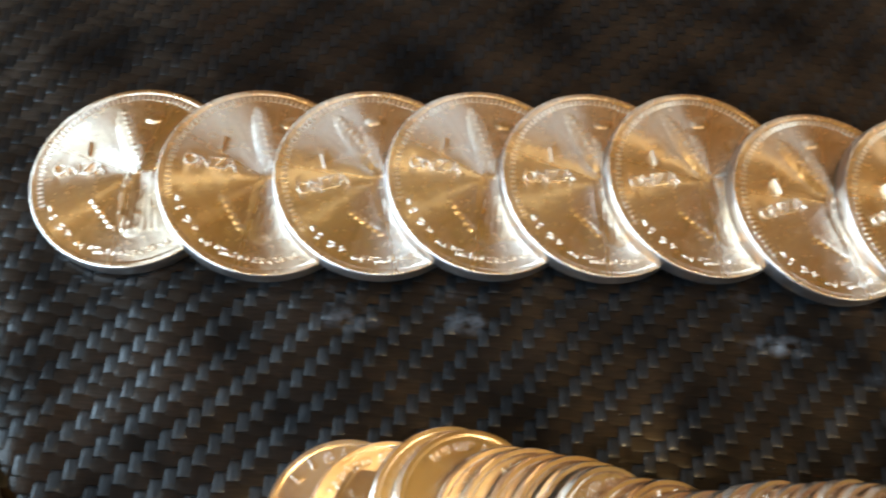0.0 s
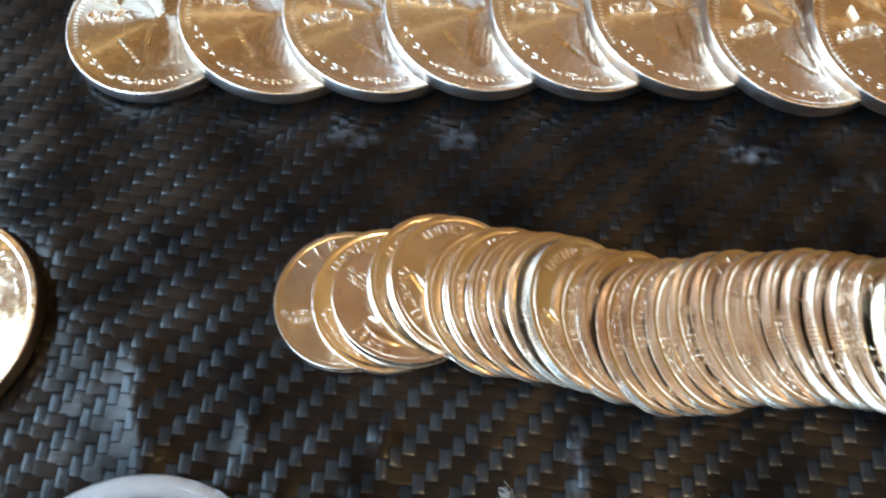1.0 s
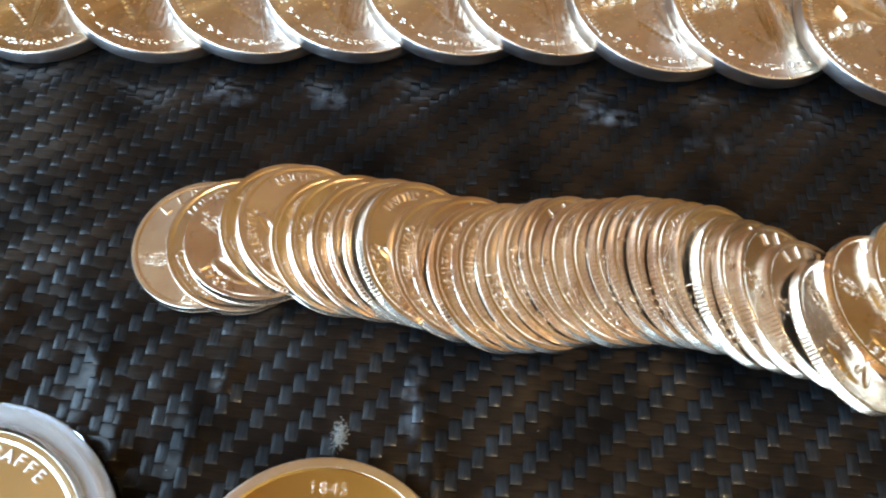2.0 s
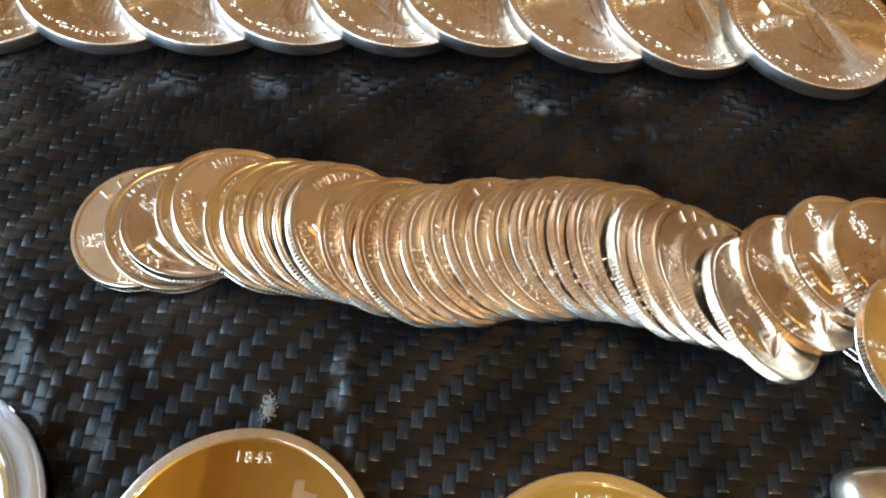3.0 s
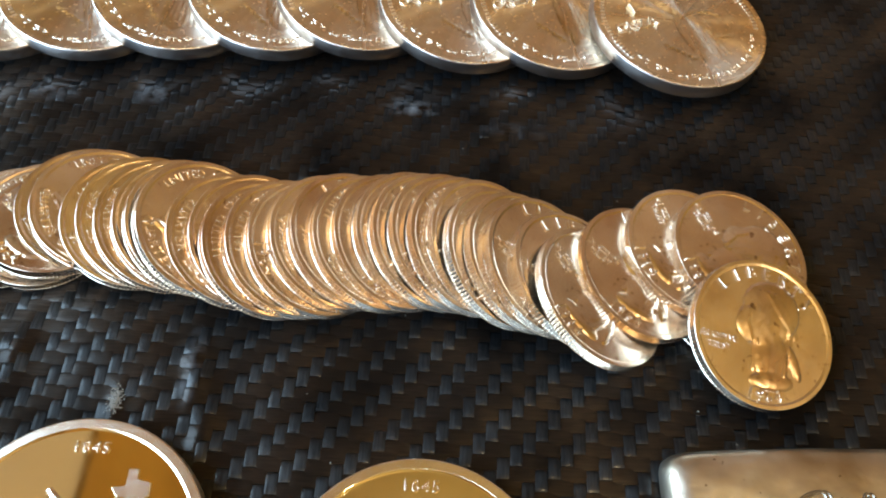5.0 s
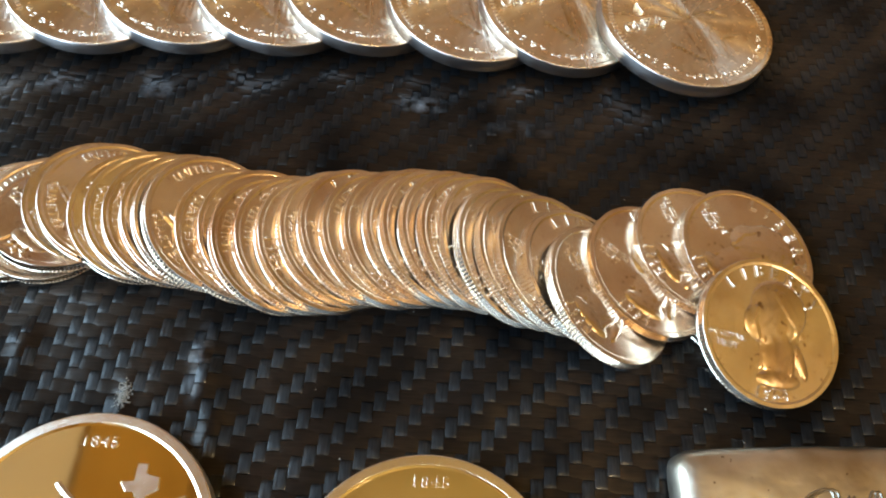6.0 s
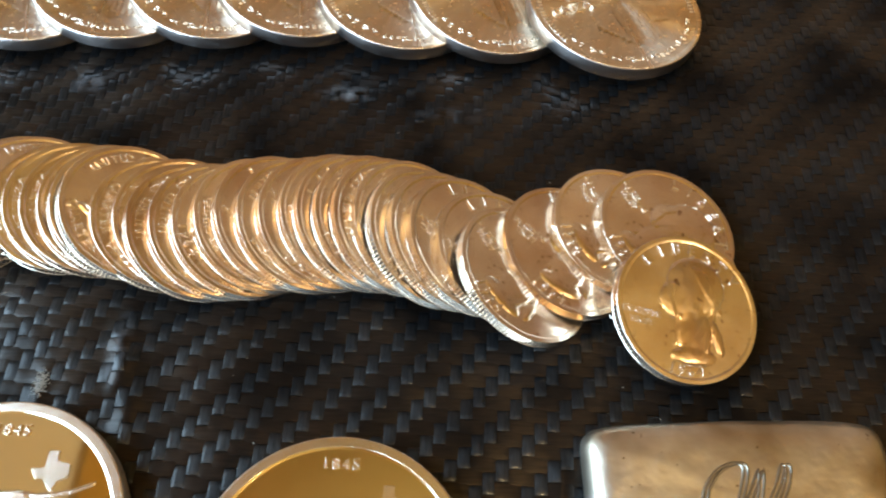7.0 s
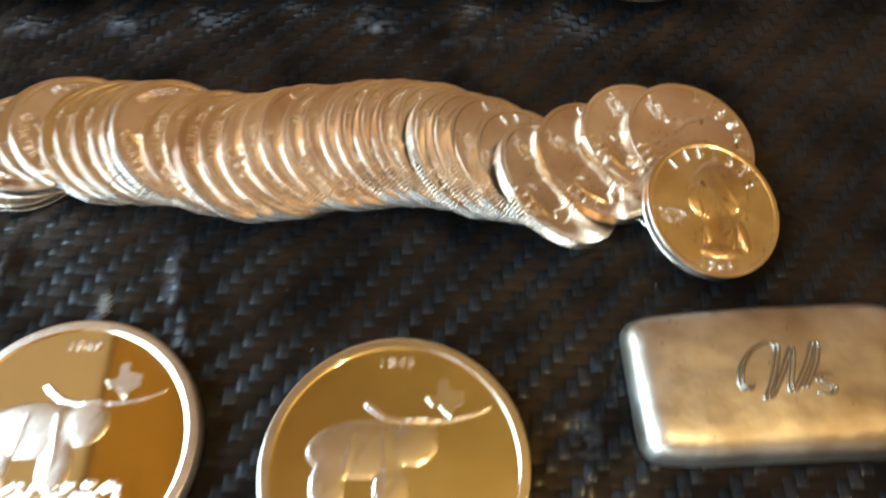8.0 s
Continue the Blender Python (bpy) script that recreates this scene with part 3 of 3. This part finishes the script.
def quarter(reverse):
    """Quarter dollar, 24.26 mm, with a milled edge."""
    R, T, z = 12.2, 1.7, 1.7 - 0.14
    ob = empty("quarter_coin", "", "coin", "fanned row of quarters")
    bm = bmesh.new()
    coin_body(bm, R, T, 0.85, 0.14, 238, 0.24, 0.05, 0.17)
    part("blank", bm, [COIN, MILLED], ob)
    bm = bmesh.new()
    if reverse:
        arc_text(bm, "UNITED STATES OF AMERICA", 9.1 * MM, 171, 7.1, z * MM, 1.45 * MM)
        arc_text(bm, "QUARTER DOLLAR", 10.5 * MM, -142, 8.0, z * MM, 1.4 * MM, inward=True)
        part("lettering", bm, LETTER, ob)
        bm = bmesh.new()
        folds = []
        for k in range(6):
            for s in (-1, 1):
                folds += [(s * (2.6 + 0.55 * k), 5.4 - 0.35 * k, s * (3.2 + 0.55 * k), 0.5, 0.3, 0.1), (s * (3.2 + 0.55 * k), 0.5, s * (2.6 + 0.45 * k), -3.8, 0.3, 0.1)]
        folds += [(-6.5, -5.4, 0, -6.4, 0.6, 0.22), (0, -6.4, 6.5, -5.4, 0.6, 0.22)]
        relief(bm, [(0, 0.6, 2.3, 4.6, 0, 0.20), (-4.2, 1.0, 2.0, 5.4, -12, 0.17), (4.2, 1.0, 2.0, 5.4, 12, 0.17)], folds, z, 8.0, 0.22, 0.8, 0.02)
        part("relief", bm, COIN, ob, "plain raised relief")
        tagged(ob, "silver quarter coin, lettered side up, leaning in a fanned row")
    else:
        arc_text(bm, "LIBERTY", 9.0 * MM, 138, 16.5, z * MM, 1.9 * MM)
        arc_text(bm, "1964", 10.9 * MM, -101.5, 8.8, z * MM, 1.75 * MM, inward=True)
        line_text(bm, "IN GOD WE", -10.6 * MM, -2.6 * MM, z * MM, 1.0 * MM, 0.74 * MM)
        line_text(bm, "TRUST", -9.2 * MM, -4.1 * MM, z * MM, 1.0 * MM, 0.8 * MM)
        part("lettering", bm, LETTER, ob)
        bm = bmesh.new()
        folds = [(0.6 + 0.9 * k, 6.6 - 0.2 * k * k, 3.4 + 0.5 * k, 2.8 - 0.6 * k, 0.6, 0.06) for k in range(5)]
        folds += [(4.6, 1.0, 3.6, -6.2, 0.5, 0.12), (-1.4, -1.6, -1.6, -6.0, 0.4, 0.07), (-2.9, 3.2, -3.4, 0.4, 0.6, 0.1), (-3.2, 1.0, -2.4, -1.6, 0.5, 0.1)]
        relief(bm, [(1.2, 3.9, 5.0, 4.8, 0, 0.36), (-0.9, 1.2, 3.8, 3.6, 10, 0.34), (1.4, -4.2, 2.8, 4.8, 4, 0.32), (1.4, -7.6, 3.7, 1.5, 6, 0.3), (5.3, -4.0, 0.8, 2.8, 18, 0.26)], folds, z, 9.4, 0.2, 0.36, 0.01)
        part("relief", bm, COIN, ob, "plain raised relief")
        tagged(ob, "silver quarter coin with a plain oval relief, in a fanned row")
    return ob


# underside middle (mm), slopes of the normal, turn, lettered side up
QUARTERS = [
    (-7.96, 8.35, 0.04, -0.000, 0.002, 5, False),
    (-1.35, 8.14, 1.44, 0.108, -0.071, -20, True),
    (2.06, 8.01, 2.81, 0.123, 0.177, -35, False),
    (7.49, 10.47, 3.35, 0.275, -0.024, -15, True),
    (10.55, 9.98, 4.22, 0.372, 0.030, -40, True),
    (16.29, 7.84, 3.98, 0.349, -0.093, -10, True),
    (19.35, 7.65, 4.68, 0.406, -0.080, -51, True),
    (22.65, 6.88, 5.10, 0.466, -0.074, -59, True),
    (25.75, 6.71, 5.52, 0.504, -0.062, -62, True),
    (28.07, 5.92, 6.19, 0.588, -0.051, -68, True),
    (29.91, 5.22, 7.04, 0.705, -0.036, -25, True),
    (35.18, 4.01, 5.77, 0.545, -0.040, -60, True),
    (38.88, 3.93, 5.74, 0.537, -0.047, -33, False),
    (41.29, 2.36, 6.29, 0.595, -0.058, 32, True),
    (44.92, 2.71, 6.18, 0.585, -0.047, 27, True),
    (48.47, 2.94, 6.10, 0.595, -0.039, -63, False),
    (51.82, 4.11, 6.16, 0.584, -0.030, -42, True),
    (55.03, 4.62, 6.26, 0.599, -0.018, -4, False),
    (58.58, 4.34, 6.14, 0.595, -0.033, -2, True),
    (62.02, 4.76, 6.11, 0.578, -0.044, -24, False),
    (65.43, 5.34, 6.12, 0.588, -0.052, -35, True),
    (68.04, 4.86, 6.51, 0.611, -0.055, 29, False),
    (70.95, 4.68, 6.70, 0.644, -0.058, -48, False),
    (73.88, 4.11, 6.81, 0.661, -0.058, 35, True),
    (77.20, 3.82, 6.69, 0.644, -0.051, -57, False),
    (79.56, 1.90, 7.10, 0.712, -0.038, -37, False),
    (82.80, 1.43, 6.93, 0.699, -0.007, -30, False),
    (86.05, 0.69, 6.80, 0.661, 0.016, -20, False),
    (90.90, -0.93, 5.96, 0.561, 0.074, -10, False),
    (94.39, -4.48, 6.54, 0.622, 0.115, -50, False),
    (102.31, 1.40, 4.48, 0.399, 0.045, -30, False),
    (111.12, 6.40, 3.31, 0.288, 0.010, -70, False),
    (119.16, 6.62, 2.93, 0.252, -0.017, -62, False),
    (120.30, -8.11, 3.75, 0.255, -0.183, -6, False),
    (118.8, 0.2, 0.0, 0.0, 0.0, 30, True),
]
prototypes = {}
for x, y, z, tx, ty, spin, reverse in QUARTERS:
    pose_m = lean(x, y, z, tx, ty, spin)
    if reverse in prototypes:
        copy_thing(prototypes[reverse], pose_m)
    else:
        prototypes[reverse] = quarter(reverse)
        prototypes[reverse].matrix_basis = pose_m


def bullion_coin():
    """One-ounce bullion coin, 36 mm, with a toothed border and a standing relief."""
    R, T, z = 18.05, 3.05, 3.05 - 0.16
    ob = empty("bullion_coin", "bright silver one-ounce bullion coin, overlapping in a row", "coin", "overlapping row of bullion coins")
    bm = bmesh.new()
    coin_body(bm, R, T, 0.9, 0.16, 160, 0.0, 0.12)
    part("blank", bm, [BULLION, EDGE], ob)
    bm = bmesh.new()
    for i in range(110):
        a = 360 * i / 110
        if not 205 < a < 335:
            v = box(bm, -0.42 * MM, 0.42 * MM, -0.2 * MM, 0.2 * MM, -0.05 * MM, 0.14 * MM)
            bmesh.ops.transform(bm, matrix=Matrix.Rotation(radians(a), 4, "Z") @ Matrix.Translation((16.1 * MM, 0, z * MM)), verts=v)
    part("toothed_border", bm, FROST, ob)
    bm = bmesh.new()
    line_text(bm, "1", -8.6 * MM, 3.6 * MM, z * MM, 3.0 * MM, 1 * MM)
    line_text(bm, "ONZA", -12.9 * MM, -0.2 * MM, z * MM, 2.3 * MM, 2.25 * MM, 2)
    bars(bm, 15.0 * MM, 207, 232, 4, z * MM, 1.5 * MM, 0.9 * MM, 0.18 * MM)
    bars(bm, 15.2 * MM, 240, 300, 15, z * MM, 1.5 * MM, 0.75 * MM, 0.18 * MM)
    bars(bm, 15.2 * MM, 306, 330, 5, z * MM, 1.5 * MM, 0.9 * MM, 0.18 * MM)
    part("lettering", bm, BULLION, ob)
    bm = bmesh.new()
    # draped column with a slanted beaded band and soft hills
    folds = [(0.2 + 0.5 * k, 3.0, -0.4 + 0.75 * k, -3.0, 0.3, 0.07) for k in range(7)] + [(-0.4 + 0.75 * k, -3.0, -1.8 + 1.2 * k, -10.8, 0.36, 0.07) for k in range(7)]
    folds += [(-3.6 + 0.42 * k, 13.0 - 1.05 * k, -3.5 + 0.42 * k, 12.9 - 1.05 * k, 0.42, 0.16) for k in range(13)]
    folds += [(-6.4 + 0.75 * k, -5.2 - 0.95 * k, -6.2 + 0.75 * k, -5.3 - 0.95 * k, 0.5, 0.16) for k in range(6)]
    folds += [(0.6, 0.6, 4.0, 1.8, 0.8, 0.2), (4.0, 1.8, 7.0, 0.8, 0.7, 0.18), (7.0, 0.8, 9.0, -0.8, 0.5, 0.14), (5.0, -6.2, 8.6, -6.6, 0.4, 0.14)]
    relief(bm, [(1.6, -4.0, 3.4, 8.4, -4, 0.22), (0.8, 5.2, 1.8, 4.2, 6, 0.24), (-2.0, 7.6, 1.7, 6.6, 20, 0.22), (2.2, 11.8, 1.7, 1.2, 12, 0.22), (7.2, 6.8, 1.1, 1.1, 0, 0.12)], folds, z, 14.2, 0.24, 0.45, 0.03)
    part("relief", bm, BULLION, ob, "plain raised relief")
    return ob


BULLION_ROW = [
    (-50.739, 64.407, 0.0, 0.0, 0.0, 4), (-27.02, 63.047, 3.41, 0.203, 0.004, -3), (-7.651, 64.457, 2.859, 0.164, -0.005, 20),
    (11.434, 65.592, 2.789, 0.159, -0.003, -2), (31.252, 66.349, 2.683, 0.152, -0.012, 8), (49.394, 67.297, 2.839, 0.156, -0.021, 12),
    (71.026, 64.494, 2.597, 0.138, -0.011, 20), (89.941, 64.5, 2.935, 0.146, -0.069, 20), (114.216, 59.992, 2.421, 0.139, 0.016, 25),
]
first = bullion_coin()
first.matrix_basis = lean(*BULLION_ROW[0])
for row in BULLION_ROW[1:]:
    copy_thing(first, lean(*row))


def proof_round(R, spin_label):
    """Proof round with a broad rim, mirror field and frosted reliefs."""
    T, z = 2.8, 2.8 - 0.2
    ob = empty("silver_round", spin_label, "coin", "proof silver rounds")
    bm = bmesh.new()
    coin_body(bm, R, T, 1.6, 0.2, 160, 0.06)
    part("blank", bm, [MIRROR, MILLED], ob)
    bm = bmesh.new()
    lathe(bm, [((R - 1.55) * MM, (T - 0.05) * MM), ((R - 1.5) * MM, (T + 0.03) * MM), ((R - 1.42) * MM, (T + 0.03) * MM), ((R - 0.34) * MM, (T + 0.03) * MM), ((R - 0.25) * MM, (T + 0.03) * MM), ((R - 0.12) * MM, (T - 0.03) * MM)], 160)
    part("rim", bm, SATIN, ob, "satin silver rim")
    bm = bmesh.new()
    line_text(bm, "1845", -2.2 * MM, 15.0 * MM, z * MM, 1.7 * MM, 1.5 * MM)
    part("lettering", bm, LETTER, ob)
    bm = bmesh.new()
    outline = [(-0.6, 2.2), (0.7, 2.2), (0.7, 1.0), (2.4, 0.6), (2.5, -0.8), (1.3, -1.5), (0.9, -2.6), (0.1, -2.0), (-0.6, -1.1), (-1.4, -1.2), (-2.2, -0.1), (-0.6, 0.1)]
    low = [bm.verts.new(((7.2 + x * 1.25) * MM, (10.2 + y * 1.25) * MM, (z - 0.02) * MM)) for x, y in outline]
    top = [bm.verts.new(((7.2 + x * 1.18) * MM, (10.2 + y * 1.18) * MM, (z + 0.25) * MM)) for x, y in outline]
    bm.faces.new(top)
    for i in range(len(low)):
        bm.faces.new((low[i], low[(i + 1) % 12], top[(i + 1) % 12], top[i]))
    bmesh.ops.recalc_face_normals(bm, faces=bm.faces)
    part("map_emblem", bm, SATIN, ob, "frosted raised state map", smooth=False)
    bm = bmesh.new()
    # plain soft mass under a long curved bar
    bar = [(-4.4, 9.3), (-3.2, 8.2), (-1.6, 7.0), (0.6, 6.5), (3.6, 6.7), (6.0, 6.4), (8.6, 6.6), (11.4, 7.2), (14.2, 8.3)]
    folds = [(*p, *q, 0.42 - 0.02 * k, 0.2) for k, (p, q) in enumerate(zip(bar, bar[1:]))]
    folds += [(-6.2, 4.8, -7.2, -1.2, 0.5, 0.04), (-1.6, 4.8, -1.0, -2.4, 0.5, 0.05)]
    relief(bm, [(-5.0, 2.4, 8.0, 4.3, 0, 0.26), (3.0, 3.4, 3.4, 3.6, -25, 0.3), (-9.6, -2.6, 2.6, 4.2, 0, 0.2), (-0.4, -3.0, 2.6, 3.8, 0, 0.22)], folds, z, 15.0, 0.25, 0.4, 0.006)
    part("relief", bm, SATIN, ob, "plain frosted relief")
    bm = bmesh.new()
    rnd = random.Random(5)
    for k in range(170):
        x = -15 + 25 * k / 169
        dome(bm, x * MM, (-6.9 + rnd.uniform(-2.2, 1.4)) * MM, z * MM, rnd.uniform(0.3, 0.8) * MM, rnd.uniform(0.25, 0.7) * MM, rnd.uniform(0.15, 0.4) * MM, rnd.uniform(0, 90), 8, 5)
    part("rough_ground", bm, FROST, ob, "frosted rough strip")
    return ob


proof_round(20.2, "proof silver round with frosted rim, reflecting window light").matrix_basis = lean(18.67, -46.4, 0.0, 0, 0, 0)
proof_round(19.85, "proof silver round with frosted rim, reflecting warm light").matrix_basis = lean(68.2, -49.8, 0.0, 0, 0, 0)


def plain_round():
    R, T, z = 19.5, 2.9, 2.74
    ob = empty("silver_round", "bright silver round with a plain brushed field", "coin")
    bm = bmesh.new()
    coin_body(bm, R, T, 1.2, 0.16, 160, 0.06)
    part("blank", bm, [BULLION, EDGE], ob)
    bm = bmesh.new()
    bars(bm, 16.4 * MM, 20, 75, 12, z * MM, 1.2 * MM, 0.8 * MM, 0.15 * MM)
    part("lettering", bm, LETTER, ob)
    bm = bmesh.new()
    dome(bm, 0, 0, z * MM, 8 * MM, 9 * MM, 0.4 * MM, 0, 32, 10)
    part("relief", bm, FROST, ob, "plain raised relief")
    return ob


plain_round().matrix_basis = lean(-77.8, 0.9, 0.0, 0, 0, 0)


def capsule_coin():
    """A coin in a round clear capsule of two shells."""
    R, C, H = 19.5, 23.6, 6.0
    ob = empty("coin_capsule", "round clear acrylic coin capsule holding a silver coin", "coin capsule")
    bm = bmesh.new()
    pr = [(0, 0), (C - 0.5, 0), (C, 0.5), (C, 2.9), (C - 0.8, 3.0), (C - 1.6, 3.0), (C - 1.6, 1.4), (0, 1.4), (0, 0)]
    lathe(bm, [(r * MM, q * MM) for r, q in pr], 120)
    part("lower_shell", bm, GLASS, ob)
    bm = bmesh.new()
    lathe(bm, [(q[0] * MM, q[1] * MM) for q in [(0, H), (R + 0.25, H), (R + 0.25, H - 1.3), (0, H - 1.2), (0, H)]], 120)
    shell = part("upper_shell", bm, GLASS, ob)
    bm = bmesh.new()
    pr = [(R + 0.3, H), (R + 0.7, H - 0.25), (R + 1.0, H - 0.8), (R + 1.7, H - 0.95), (C - 1.5, H - 0.75), (C - 0.7, H - 0.95), (C - 0.2, H - 1.5), (C, H - 2.2), (C - 0.1, 3.1), (C - 1.5, 3.1), (C - 1.7, H - 1.9), (R + 0.6, H - 1.6), (R + 0.3, H - 1.3), (R + 0.3, H)]
    lathe(bm, [(r * MM, q * MM) for r, q in pr], 120)
    part("shell_rim", bm, GLINT_HAZE, shell, "moulded acrylic rim, window glint put in as white haze")
    bm = bmesh.new()
    coin_body(bm, R, 2.8, 1.3, 0.2, 160, 0.06)
    bmesh.ops.translate(bm, vec=(0, 0, 1.45 * MM), verts=bm.verts)
    coin = part("coin", bm, [MIRROR, MILLED], ob, "proof silver coin")
    z = (1.45 + 2.6) * MM
    bm = bmesh.new()
    arc_text(bm, "GIRAFFE", 15.5 * MM, 92, 7.0, z, 1.95 * MM)
    part("lettering", bm, FROST, coin)
    bm = bmesh.new()
    dome(bm, 2.6 * MM, 9.6 * MM, z, 2.0 * MM, 1.8 * MM, 0.5 * MM, 0, 24, 8)
    dome(bm, 1.6 * MM, 2.5 * MM, z, 1.7 * MM, 7.0 * MM, 0.5 * MM, 8, 24, 8)
    part("relief", bm, FROST, coin, "plain frosted relief")
    return ob


capsule_coin().matrix_basis = lean(-32.5, -45.0, 0.0, 0, 0, 3)


def poured_bar():
    """A loaf-shaped cast bar with soft corners and a stamped mark."""
    L, Wd, H = 43.5, 24.2, 6.4
    ob = empty("silver_bar", "hand-poured silver bar with soft corners and a stamped cursive mark", "silver bar")
    bm = bmesh.new()
    rnd = random.Random(8)
    levels = [(-0.9, 0.0), (-0.25, 0.5), (0.0, 1.5), (-0.1, 2.9), (-0.45, 4.2), (-1.0, 5.1), (-1.9, 5.75), (-3.4, 6.15)]
    N = 96
    rings = []
    for inset, z in levels:
        ring = []
        for i in range(N):
            a = 2 * math.pi * i / N
            c, s = math.cos(a), math.sin(a)
            e = 0.21
            x = math.copysign(abs(c) ** e, c) * (L / 2 + inset)
            y = math.copysign(abs(s) ** e, s) * (Wd / 2 + inset)
            y *= 1 + (0.005 * min(0.0, x - 4.0) if y > 0 else 0.0)    # the end narrows
            x += 0.045 * y * (1 if x < 0 else -0.2) * -1
            y += 0.35 * math.sin(x / 9.0) * (1 if y < 0 else 0.3)
            z2 = z + (0.12 * math.sin(x / 7.0 + y / 5.0) if z > 3 else 0)
            ring.append(bm.verts.new((x * MM, y * MM, z2 * MM)))
        rings.append(ring)
    for a, b in zip(rings, rings[1:]):
        for i in range(N):
            bm.faces.new((a[i], a[(i + 1) % N], b[(i + 1) % N], b[i]))
    last = rings[-1]
    for k in (0.75, 0.5, 0.25):
        ring = [bm.verts.new((v.co.x * k, v.co.y * k, (6.15 + 0.5 * (1 - k * k) + 0.08 * math.sin(v.co.x * k / MM / 6.0)) * MM)) for v in rings[-1]]
        for i in range(N):
            bm.faces.new((last[i], last[(i + 1) % N], ring[(i + 1) % N], ring[i]))
        last = ring
    bm.faces.new(last)
    bm.faces.new(rings[0][::-1])
    bmesh.ops.recalc_face_normals(bm, faces=bm.faces)
    part("body", bm, BAR, ob)
    bm = bmesh.new()
    strokes = [
        [(-5.2, -2.4), (-6.0, -3.2), (-6.9, -2.2), (-6.2, 0.4), (-4.2, 2.9), (-1.8, 4.0), (-0.6, 3.4), (-1.2, 0.8), (-2.6, -2.6), (-3.6, -4.4), (-2.8, -4.2), (-0.6, -0.8), (1.6, 3.4)],
        [(1.6, 3.4), (1.2, 0.8), (0.2, -2.6), (0.4, -3.6), (1.6, -2.2), (3.6, 1.2), (4.8, 3.8), (5.4, 3.4), (4.6, 0.8), (3.0, -2.0), (2.0, -3.2)],
        [(6.4, -1.4), (5.2, -1.0), (4.4, -1.9), (5.6, -2.6), (6.4, -3.3), (5.4, -4.1), (4.0, -3.6)],
    ]
    for st in strokes:
        for off in (-0.34, 0.34):
            ridge(bm, [((x + 0.6 + off) * MM, (y + 0.6) * MM) for x, y in st], 0.5 * MM, 0.34 * MM, 6.45 * MM)
    part("stamped_mark", bm, ENGRAVED, ob, "stamped cursive mark")
    return ob


poured_bar().matrix_basis = Matrix.Translation((125.2 * MM, -37.6 * MM, 0)) @ Matrix.Rotation(radians(0.5), 4, "Z")
